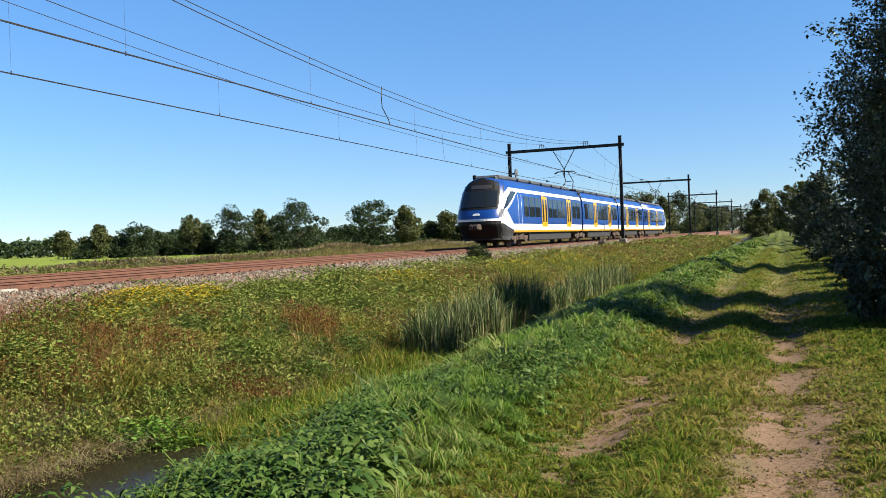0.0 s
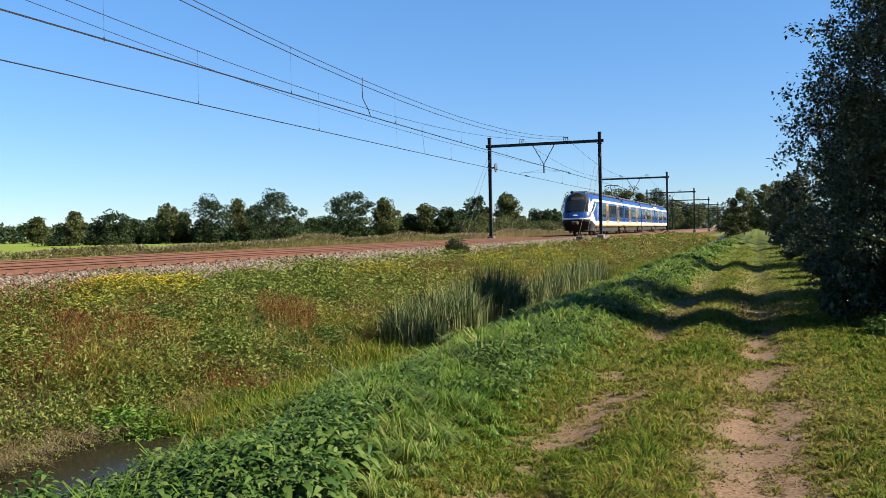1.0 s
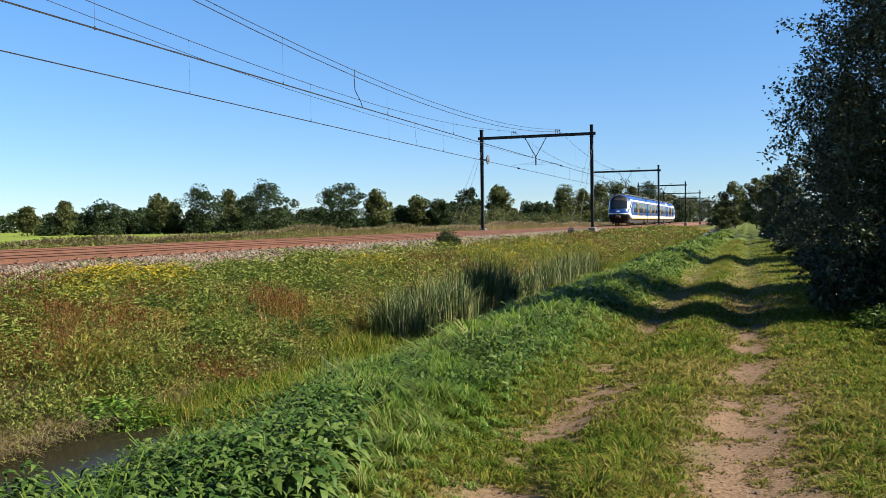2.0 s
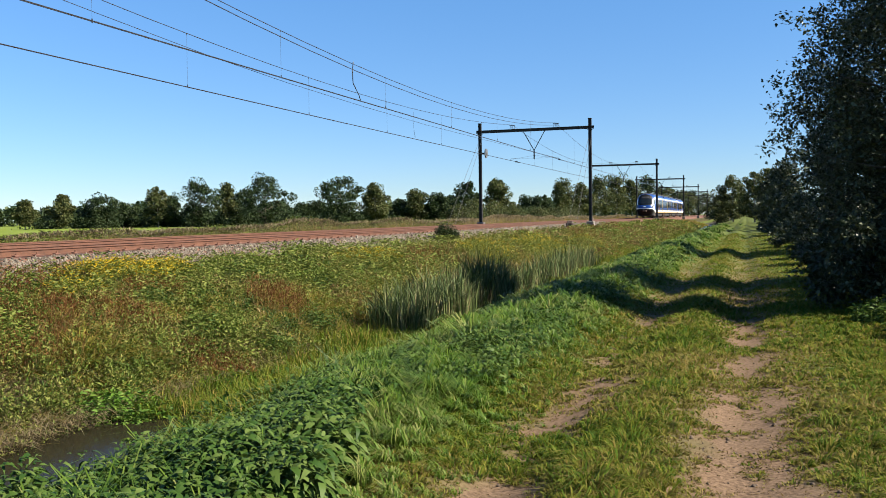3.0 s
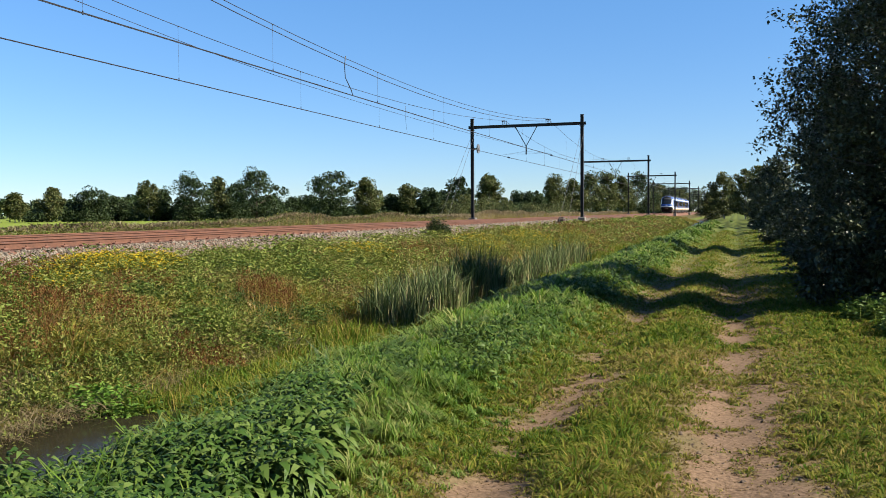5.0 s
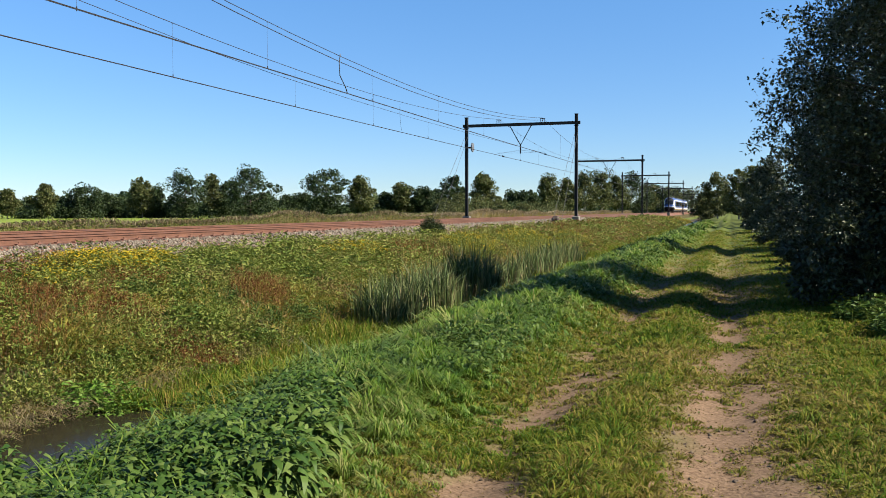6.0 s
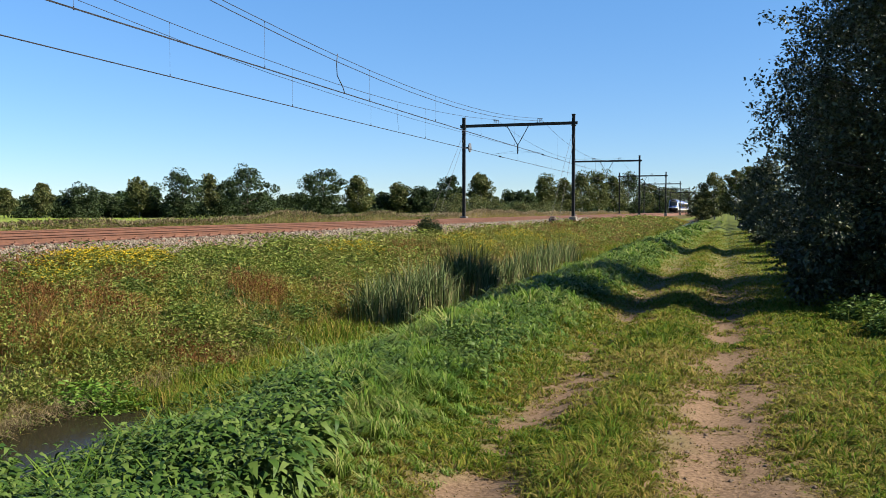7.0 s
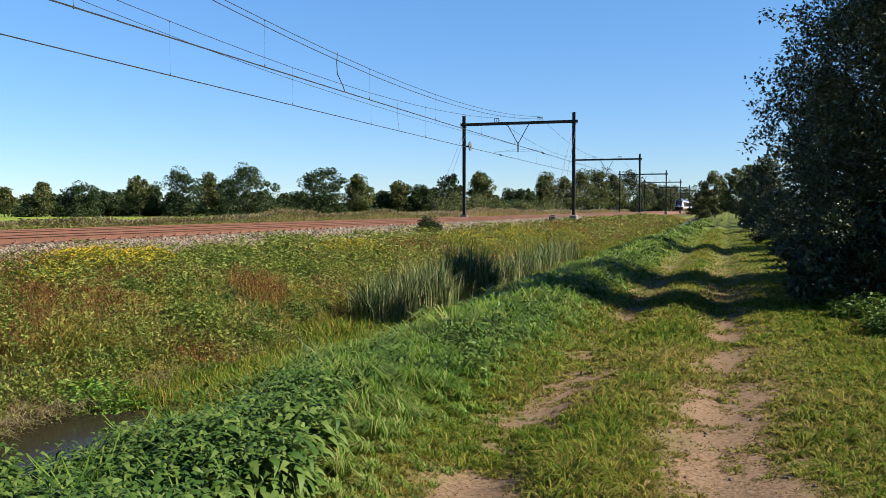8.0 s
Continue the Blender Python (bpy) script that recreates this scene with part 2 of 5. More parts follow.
RAIL = [(-0.07, 0), (0.07, 0), (0.07, 0.015), (0.012, 0.04), (0.012, 0.115), (0.036, 0.125), (0.036, 0.152), (0.028, 0.159), (-0.028, 0.159), (-0.036, 0.152), (-0.036, 0.125), (-0.012, 0.115), (-0.012, 0.04), (-0.07, 0.015)]


def build_tracks():
    for cx, label in ((NEAR_X, "rusty railway track on stained sleepers beside the path"), (FAR_X, "rusty railway track on stained sleepers beside the field")):
        track = tagged(empty("railway_track", cx, 0, 0), label, "railway track", "parallel railway tracks", "structure")
        for s in (-0.7535, 0.7535):
            part("rail", prism("rail", [(x + s, z - 0.159) for x, z in RAIL], TRACK_Y0, TRACK_Y1, RUST), RUST, track)
        bm = bmesh.new()
        box(bm, -1.3, 1.3, -0.13, 0.13, -0.19, 0.0, 0.02)
        for s in (-0.7535, 0.7535):
            box(bm, s - 0.16, s + 0.16, -0.08, 0.08, -0.005, 0.035, 0.01)
            rod(bm, (s - 0.11, 0, 0.03), (s - 0.11, 0, 0.075), 0.022, sides=6)
            rod(bm, (s + 0.11, 0, 0.03), (s + 0.11, 0, 0.075), 0.022, sides=6)
        first = part("sleeper", bm, SLEEPER, track)
        first.location = (0, 8, float(rail_z(8)) - 0.159)
        for i in range(1, 140):
            ob = new("sleeper", first.data)
            ob.parent, ob.location = track, (0, 8 + 0.6 * i, float(rail_z(8 + 0.6 * i)) - 0.159)
        far = bmesh.new()
        for i in range(500):
            box(far, -1.3, 1.3, 92 + 0.6 * i - 0.13, 92 + 0.6 * i + 0.13, 0.74, 0.931)
        tagged(part("sleepers", far, SLEEPER, track), kind="stuff")


build_track_bed()
build_tracks()

# ---- overhead line ----
MAST_R, MAST_L = -12.98, -23.04
GANTRY_Y = [9.0] + [77.67 + 60.95 * i for i in range(9)]
BEAM_Z, TOP_Z = 9.42, 10.17


def h_section(bm, x, y, z0, z1, w=0.26):
    box(bm, x - w / 2, x - w / 2 + 0.02, y - w / 2, y + w / 2, z0, z1)
    box(bm, x + w / 2 - 0.02, x + w / 2, y - w / 2, y + w / 2, z0, z1)
    box(bm, x - w / 2 + 0.02, x + w / 2 - 0.02, y - 0.008, y + 0.008, z0, z1)


def build_gantry():
    g = tagged(empty("catenary_gantry"), "dark steel portal gantry carrying overhead wires across both tracks", "catenary gantry", "gantries along the railway")
    for x in (MAST_R, MAST_L):
        bm = bmesh.new()
        h_section(bm, x, 0, 0.75, TOP_Z)
        box(bm, x - 0.2, x + 0.2, -0.2, 0.2, BEAM_Z - 0.25, BEAM_Z - 0.2)
        box(bm, x - 0.16, x + 0.16, -0.16, 0.16, TOP_Z - 0.02, TOP_Z + 0.03)
        part("mast", bm, STEEL_DARK, g)
        bm = bmesh.new()
        box(bm, x - 0.32, x + 0.32, -0.36, 0.36, 0.25, 1.2, 0.06)
        part("footing", bm, CONCRETE, g, "weathered concrete footing block")
    bm = bmesh.new()
    w = 0.24
    box(bm, MAST_L - 0.35, MAST_R + 0.35, -0.1, 0.1, BEAM_Z - 0.13, BEAM_Z - 0.11)
    box(bm, MAST_L - 0.35, MAST_R + 0.35, -0.1, 0.1, BEAM_Z + 0.11, BEAM_Z + 0.13)
    box(bm, MAST_L - 0.35, MAST_R + 0.35, -0.01, 0.01, BEAM_Z - 0.11, BEAM_Z + 0.11)
    part("crossbeam", bm, STEEL_DARK, g)
    for x in (NEAR_X, FAR_X):
        bm = bmesh.new()
        for s in (-0.2, 0.2):
            rod(bm, (x + s, 0, BEAM_Z + 0.1), (x + s * 0.9, 0, BEAM_Z + 0.46), 0.022, sides=6)
        rod(bm, (x - 0.25, 0, BEAM_Z + 0.46), (x + 0.25, 0, BEAM_Z + 0.46), 0.03, sides=6)
        part("insulator_frame", bm, STEEL_DARK, g)
        bm = bmesh.new()
        for k in range(4):
            rod(bm, (x, 0, BEAM_Z + 0.2 + 0.07 * k), (x, 0, BEAM_Z + 0.23 + 0.07 * k), 0.075, 0.04, sides=10)
        part("insulator", bm, WIRE, g, "ribbed brown insulator")
    mid = (NEAR_X + FAR_X) / 2
    bm = bmesh.new()
    rod(bm, (mid - 0.98, 0, BEAM_Z - 0.12), (mid, 0, BEAM_Z - 1.85), 0.035, sides=6)
    rod(bm, (mid + 0.98, 0, BEAM_Z - 0.12), (mid, 0, BEAM_Z - 1.85), 0.035, sides=6)
    rod(bm, (mid, 0, BEAM_Z - 1.75), (mid, 0, BEAM_Z - 2.6), 0.06, sides=6)
    part("v_bracket", bm, STEEL_DARK, g)
    for s, x in ((1, NEAR_X), (-1, FAR_X)):
        bm = bmesh.new()
        rod(bm, (mid, 0, BEAM_Z - 2.3), (x + 0.25 * s, 0, BEAM_Z - 2.6), 0.009, sides=5)
        rod(bm, (mid, 0, BEAM_Z - 2.55), (x + 0.1 * s, 0, BEAM_Z - 2.5), 0.007, sides=5)
        part("registration_arm", bm, GALV, g)
    return g


def strand(name, points, r, label, parent=None):
    """A wire through the points, as a thin tube with five sides."""
    p = np.array(points, dtype=float)
    t = np.gradient(p, axis=0)
    t /= np.linalg.norm(t, axis=1, keepdims=True)
    u = np.cross(t, (1.0, 0.02, 0))
    u /= np.linalg.norm(u, axis=1, keepdims=True)
    v = np.cross(u, t)
    k = 5
    an = np.arange(k) * 2 * np.pi / k
    ring = p[:, None] + r * (np.cos(an)[None, :, None] * u[:, None] + np.sin(an)[None, :, None] * v[:, None])
    n = len(p)
    idx = np.arange(n * k).reshape(n, k)
    f = np.stack([idx[:-1], np.roll(idx[:-1], -1, 1), np.roll(idx[1:], -1, 1), idx[1:]], -1).reshape(-1, 4)
    ob = new(name, mesh_from(name, ring.reshape(-1, 3), f, WIRE, True))
    if parent:
        ob.parent = parent
    if label:
        tagged(ob, label, "overhead wire", "overhead wires")
    return ob


def sag(p, q, drop, n=17):
    p, q = np.array(p, float), np.array(q, float)
    s = np.linspace(0, 1, n)[:, None]
    return p + (q - p) * s - np.array([0, 0, 1]) * 4 * drop * s * (1 - s)


def build_overhead():
    g = build_gantry()
    g.location.y = GANTRY_Y[0]
    for y in GANTRY_Y[1:]:
        copy_thing(g, Matrix.Translation((0, y, 0)))
    zm = BEAM_Z + 0.52
    ys = [-52.0] + GANTRY_Y
    for x, z, dip in ((NEAR_X, 6.85, 1.72), (FAR_X, 6.75, 1.45)):
        for off in (-0.035, 0.035):
            pts = [sag((x + off + (0.2 if i % 2 else -0.2), a, z), (x + off + (-0.2 if i % 2 else 0.2), b, z), 0.04, 9)[:-1] for i, (a, b) in enumerate(zip(ys, ys[1:]))]
            strand("contact_wire", np.concatenate(pts), 0.012, "thin dark copper contact wire above the rails")
        pts = [sag((x, a, zm), (x, b, zm), dip, 17)[:-1] for a, b in zip(ys, ys[1:])]
        strand("messenger_wire", np.concatenate(pts), 0.014, "sagging dark messenger wire above the track")
        for a, b in zip(ys[:6], ys[1:7]):
            for k in range(1, 7):
                s = k / 7
                y = a + (b - a) * s
                m = zm - 4 * dip * s * (1 - s)
                bm = bmesh.new()
                rod(bm, (x, y, z), (x, y, m), 0.0045, sides=4)
                rod(bm, (x, y, z - 0.02), (x, y, z + 0.09), 0.018, sides=6)
                rod(bm, (x, y, m - 0.05), (x, y, m + 0.02), 0.014, sides=6)
                tagged(part("dropper_wire", bm, WIRE), "thin dropper wire with clamps between messenger and contact wire", "dropper wire", "dropper wires")
    # second messenger, run-out wire and the loose jumper of the overlap span
    strand("second_messenger_wire", sag((NEAR_X + 0.15, 9, 9.75), (NEAR_X + 0.15, 77.67, 9.75), 1.85), 0.016, "second sagging messenger wire above the track")
    strand("run_out_wire", [(NEAR_X - 0.1, 9, 7.75), (NEAR_X - 0.05, 14, 7.42), (NEAR_X, 19, 7.12), (NEAR_X, 24, 6.87), (NEAR_X, 29, 6.72), (NEAR_X, 36, 6.62), (NEAR_X, 44, 6.58), (NEAR_X, 56, 6.66), (NEAR_X, 77.67, 6.85)], 0.009, "contact wire running out towards its anchor")
    strand("jumper_cable", [(NEAR_X, 34.9, 8.42), (NEAR_X + 0.02, 34.75, 8.0), (NEAR_X, 34.85, 7.5), (NEAR_X + 0.02, 35.4, 7.05), (NEAR_X, 35.6, 6.86)], 0.02, "loose curved jumper cable between messenger and contact wire")
    strand("jumper_cable", [(FAR_X, 52.6, 8.45), (FAR_X + 0.02, 52.5, 7.9), (FAR_X, 52.7, 7.2), (FAR_X, 52.9, 6.76)], 0.008, "loose jumper cable above the far track")
    gy = GANTRY_Y[1]
    for x in (MAST_R, MAST_L):
        for d in (-0.12, 0.12):
            bm = bmesh.new()
            rod(bm, (x + d, gy - 0.1, 8.45), (x + d * 3, gy - 9.4, 0.45), 0.013, sides=5)
            tagged(part("guy_wire", bm, WIRE), "taut steel guy wire bracing the gantry mast", "guy wire", "guy wires")
    t = tagged(empty("tensioning_wheel", MAST_L + 0.45, gy + 0.4, 7.5), "grooved tensioning wheel hanging beside the gantry mast", "tensioning wheel")
    bm = bmesh.new()
    rod(bm, (-0.05, 0, 0), (0.05, 0, 0), 0.42, sides=20)
    rod(bm, (-0.09, 0, 0), (0.09, 0, 0), 0.14, sides=12)
    part("wheel", bm, GALV, t)
    bm = bmesh.new()
    box(bm, -0.4, 0.06, -0.05, 0.05, -0.06, 0.06)
    part("bracket", bm, STEEL_DARK, t)
    for k, (x, z) in enumerate(((NEAR_X + 0.313, 6.80), (FAR_X + 0.313, 6.70))):
        bm = bmesh.new()
        for j in range(6):
            rod(bm, (x - 0.5, gy + 2.0 + 0.09 * j, z + 0.05), (x - 0.5, gy + 2.05 + 0.09 * j, z + 0.05), 0.07, 0.05, sides=8)
        rod(bm, (x - 0.5, gy + 1.2, z + 0.05), (x - 0.5, gy + 3.4, z + 0.02), 0.02, sides=6)
        tagged(part("line_insulator", bm, WIRE), "ribbed dark insulator hanging in the overhead line", "insulator", "line insulators")


build_overhead()


def build_trackside():
    """Small things on the ballast shoulder."""
    for y in (31.3, 36.8):
        z = float(rail_z(y)) - 0.2
        bm = bmesh.new()
        box(bm, -14.36, -14.28, y - 0.05, y + 0.05, z - 0.3, z + 0.13, 0.015)
        tagged(part("marker_post", bm, WHITE_STONE), "small pale concrete marker post beside the rail", "marker post", "marker posts")
    # pale plate stands in for a bright sunlit piece of the rail
    bm = bmesh.new()
    box(bm, -14.9, -14.65, 13.3, 13.75, 0.86, 1.0, 0.03)
    tagged(part("pale_plate", bm, WHITE_STONE), "pale plate standing in for a sunlit bright piece of rail", "cable cover")
    bm = bmesh.new()
    box(bm, -13.7, -13.1, 70.0, 71.0, 0.5, 1.18, 0.12)
    box(bm, -13.6, -13.2, 70.1, 70.9, 1.16, 1.24, 0.04)
    tagged(part("relay_box", bm, UNDER_BROWN), "dark brown steel trackside box on the ballast", "trackside box")


UNDER_BROWN = speckled("dark_brown_steel", [(0.3, (0.0216, 0.0135, 0.00971)), (0.7, (0.0539, 0.0324, 0.0216))], 9, 0.8)
WHITE_STONE = speckled("pale_weathered_concrete", [(0.3, (0.162, 0.135, 0.108)), (0.7, (0.259, 0.227, 0.189))], 9, 0.85)
build_trackside()

# ---- train ----
BLUE = speckled("blue_train_paint", [(0.3, (0.00324, 0.0297, 0.146)), (0.7, (0.00486, 0.0367, 0.173))], 2, 0.28, 0, 0)
WHITE = speckled("white_train_paint", [(0.3, (0.54, 0.54, 0.535)), (0.7, (0.61, 0.61, 0.6))], 2, 0.3, 0, 0)
YELLOW = speckled("yellow_train_paint", [(0.3, (0.388, 0.205, 0.00539)), (0.7, (0.421, 0.232, 0.00755))], 2, 0.32, 0, 0)
BLACK = speckled("black_front_mask", [(0.3, (0.00415, 0.00415, 0.00415)), (0.7, (0.00747, 0.00747, 0.00747))], 4, 0.6, 0, 0)
BLACK.node_tree.nodes["Principled BSDF"].inputs["Specular IOR Level"].default_value = 0.2
SKIRT = speckled("dark_grey_skirt", [(0.3, (0.0162, 0.0162, 0.0173)), (0.7, (0.0297, 0.0297, 0.0313))], 4, 0.5, 0, 0)
UNDER = speckled("brake_dusted_steel", [(0.3, (0.0189, 0.0119, 0.00863)), (0.7, (0.0647, 0.0405, 0.027))], 9, 0.8, 0.1)
ROOF = speckled("dusty_grey_roof", [(0.3, (0.027, 0.0297, 0.0324)), (0.7, (0.0539, 0.0566, 0.0593))], 5, 0.6, 0, 0)
BELLOWS = speckled("black_rubber_bellows", [(0.3, (0.00647, 0.00647, 0.00647)), (0.7, (0.0135, 0.0135, 0.0135))], 5, 0.8, 0, 0)
GLASS = speckled("tinted_train_glass", [(0.3, (0.00647, 0.00863, 0.0108)), (0.7, (0.0108, 0.014, 0.0162))], 1, 0.06, 0, 0)
LAMP = speckled("lamp_lens", [(0.3, (0.07, 0.07, 0.072)), (0.7, (0.12, 0.12, 0.122))], 9, 0.15, 0, 0)

HALF, NOSE = 1.42, 1.35  # half width of the body, length of the rounded front
SIDE_Z = [0.4, 0.6, 0.75, 1.2, 2.2, 2.98, 3.36, 3.62, 3.77, 3.83]
SIDE_W = [HALF - 0.08, HALF - 0.05, HALF, HALF + 0.02, HALF + 0.02, HALF - 0.03, HALF - 0.14, HALF - 0.36, HALF - 0.75, 0.03]
ROUND = 2.7  # how square the front is seen from above


def half_width(z):
    return float(np.interp(z, SIDE_Z, SIDE_W))


def setback(z):
    """How far the front leans back at a height over the rail."""
    z = max(z, 0.3)
    return 1.5 * max(0.0, (z - 1.45) / 2.4) ** 1.15 + 0.62 * max(0.0, (1.05 - z) / 0.75)


def side_x(z, y=9.0):
    """Half width of the body at a height over the rail, y metres from the nose."""
    s = min(1.0, max(0.0, (y - setback(z)) / NOSE))
    return half_width(z) * (1 - (1 - s) ** ROUND) ** (1 / ROUND)


def face_y(x, z):
    """Where the rounded front stands at x across and z up."""
    u = min(0.995, abs(x) / half_width(z))
    return setback(z) + NOSE * (1 - (1 - u ** ROUND) ** (1 / ROUND))


def shell(bm, y0, y1, nose):
    """A car body from y0 to y1; nose: the y0 end is a raked, rounded front."""
    heights = SIDE_Z[1:2] + [0.75, 1.0, 1.25, 1.5, 1.8, 2.1, 2.4, 2.7, 2.98, 3.2, 3.36, 3.5, 3.62, 3.71, 3.77, 3.81, 3.83]
    turns = [math.sin(radians(a)) for a in range(-90, 91, 9)]
    loops = []
    for z in heights:
        w = half_width(z)
        mid = [(u * w, y0 + face_y(u * w, z)) for u in turns] if nose else [(-w, y0), (w, y0)]
        loops.append([bm.verts.new((x, y, z)) for x, y in [(-w, y1)] + mid + [(w, y1)]])
    n = len(loops[0])
    for a, c in zip(loops, loops[1:]):
        for i in range(n):
            bm.faces.new((a[i], a[(i + 1) % n], c[(i + 1) % n], c[i]))
    bm.faces.new(loops[0][::-1])
    bm.faces.new(loops[-1])
    bmesh.ops.recalc_face_normals(bm, faces=bm.faces)
    for f in bm.faces:
        f.smooth = nose and abs(f.normal.y) < 0.999 and len(f.verts) == 4


def sheet(bm, lower, upper, side, out, steps=10, near_nose=False, inset=0.03):
    """A thin plate on the car's side between two lines of (y, z) points, following the body."""
    def along(line, u):
        t = np.linspace(0, 1, len(line))
        return np.interp(u, t, [p[0] for p in line]), np.interp(u, t, [p[1] for p in line])

    rows = 4
    front, back = [], []
    for i in range(steps + 1):
        u = i / steps
        (ya, za), (yb, zb) = along(lower, u), along(upper, u)
        fr, bk = [], []
        for j in range(rows + 1):
            v = j / rows
            y, z = ya + (yb - ya) * v, za + (zb - za) * v
            x = side_x(z, y if near_nose else 9.0) + out
            fr.append(bm.verts.new((side * x, y, z)))
            bk.append(bm.verts.new((side * (x - inset), y, z)))
        front.append(fr)
        back.append(bk)
    for i in range(steps):
        for j in range(rows):
            bm.faces.new((front[i][j], front[i + 1][j], front[i + 1][j + 1], front[i][j + 1]))
            bm.faces.new((back[i][j], back[i][j + 1], back[i + 1][j + 1], back[i + 1][j]))
        for j in (0, rows):
            bm.faces.new((front[i][j], back[i][j], back[i + 1][j], front[i + 1][j]))
    for i in (0, steps):
        for j in range(rows):
            bm.faces.new((front[i][j], front[i][j + 1], back[i][j + 1], back[i][j]))
    bmesh.ops.recalc_face_normals(bm, faces=bm.faces)


def panel(bm, y0, y1, z0, z1, side, out, inset=0.03):
    sheet(bm, [(y0, z0), (y1, z0)], [(y0, z1), (y1, z1)], side, out, 1, False, inset)


def quad_on_front(bm, pts, thick=0.02):
    front = [bm.verts.new(p) for p in pts]
    back = [bm.verts.new((p[0], p[1] + thick, p[2])) for p in pts]
    n = len(pts)
    bm.faces.new(front)
    bm.faces.new(back[::-1])
    for i in range(n):
        bm.faces.new((front[i], front[(i + 1) % n], back[(i + 1) % n], back[i]))
    bmesh.ops.recalc_face_normals(bm, faces=bm.faces)


def bogie(train, y, motor=False):
    bm = bmesh.new()
    for s in (-1, 1):
        box(bm, s * 1.12 - 0.09, s * 1.12 + 0.09, y - 1.75, y + 1.75, 0.42, 0.66, 0.03)
        for d in (-1.2, 1.2):
            box(bm, s * 1.12 - 0.13, s * 1.12 + 0.13, y + d - 0.22, y + d + 0.22, 0.28, 0.62, 0.03)
            rod(bm, (s * 1.15, y + d * 0.62, 0.4), (s * 1.15, y + d * 0.62, 1.1), 0.11)
        rod(bm, (s * 1.22, y - 0.4, 0.55), (s * 1.22, y + 0.5, 0.75), 0.06)
    box(bm, -1.05, 1.05, y - 0.35, y + 0.35, 0.4, 0.95, 0.04)
    b = part("bogie", bm, UNDER, train, "brake-dusted steel bogie frame")
    for d in (-1.2, 1.2):
        bm = bmesh.new()
        for s in (-1, 1):
            rod(bm, (s * 0.70, y + d, 0.42), (s * 0.83, y + d, 0.42), 0.42, sides=24)
            rod(bm, (s * 0.66, y + d, 0.42), (s * 0.70, y + d, 0.42), 0.45, sides=24)
        rod(bm, (-0.9, y + d, 0.42), (0.9, y + d, 0.42), 0.09)
        part("wheelset", bm, UNDER, b)


def car(train, y0, y1, nose0, doors, windows):
    """One car: body, white and yellow bands, doors, windows and roof gear. nose0: the car has a cab at y0."""
    bm = bmesh.new()
    shell(bm, y0, y1, nose0)
    body = part("car_body", bm, BLUE, train)
    start = y0 + (2.6 if nose0 else 0.05)
    for s in (-1, 1):
        bm = bmesh.new()
        panel(bm, start, y1 - 0.05, 0.72, 1.1, s, 0.006)
        part("white_band", bm, WHITE, body, "white lower band")
        bm = bmesh.new()
        panel(bm, start - 0.3, y1 - 0.05, 0.60, 0.716, s, 0.008)
        part("yellow_band", bm, YELLOW, body, "yellow sill stripe")
        bm = bmesh.new()
        panel(bm, start + (0.8 if nose0 else 0), y1 - 0.05, 2.98, 3.20, s, 0.008)
        part("cantrail_band", bm, WHITE, body, "white band under the roof")
        for d in doors:
            bm = bmesh.new()
            panel(bm, d - 0.7, d - 0.012, 0.64, 2.92, s, 0.022, 0.05)
            panel(bm, d + 0.012, d + 0.7, 0.64, 2.92, s, 0.022, 0.05)
            door = part("passenger_door", bm, YELLOW, body, "yellow double-leaf sliding door")
            for k in (-0.36, 0.36):
                bm = bmesh.new()
                panel(bm, d + k - 0.19, d + k + 0.19, 1.25, 2.72, s, 0.03, 0.02)
                part("door_window", bm, GLASS, door, "narrow dark door pane")
        for a, b in windows:
            bm = bmesh.new()
            panel(bm, a, b, 1.55, 2.78, s, 0.012, 0.03)
            part("window", bm, GLASS, body, "dark tinted side window")
    for a in np.arange(y0 + (3.4 if nose0 else 1.0), y1 - 2.2, 2.9):
        bm = bmesh.new()
        box(bm, -0.8, 0.8, a, a + 2.2, 3.74, 3.98, 0.07)
        box(bm, -0.55, 0.55, a + 0.3, a + 0.9, 3.96, 4.03, 0.03)
        part("roof_unit", bm, ROOF, body, "grey roof equipment box")
    bm = bmesh.new()
    box(bm, -1.22, 1.22, y0 + (3.0 if nose0 else 0.3), y1 - 0.3, 0.5, 0.66)
    box(bm, -1.2, 1.2, y0 + (6.8 if nose0 else 2.9), y1 - 2.9, 0.06, 0.58, 0.06)
    part("underfloor_box", bm, BELLOWS, body, "dark underfloor equipment")
    return body


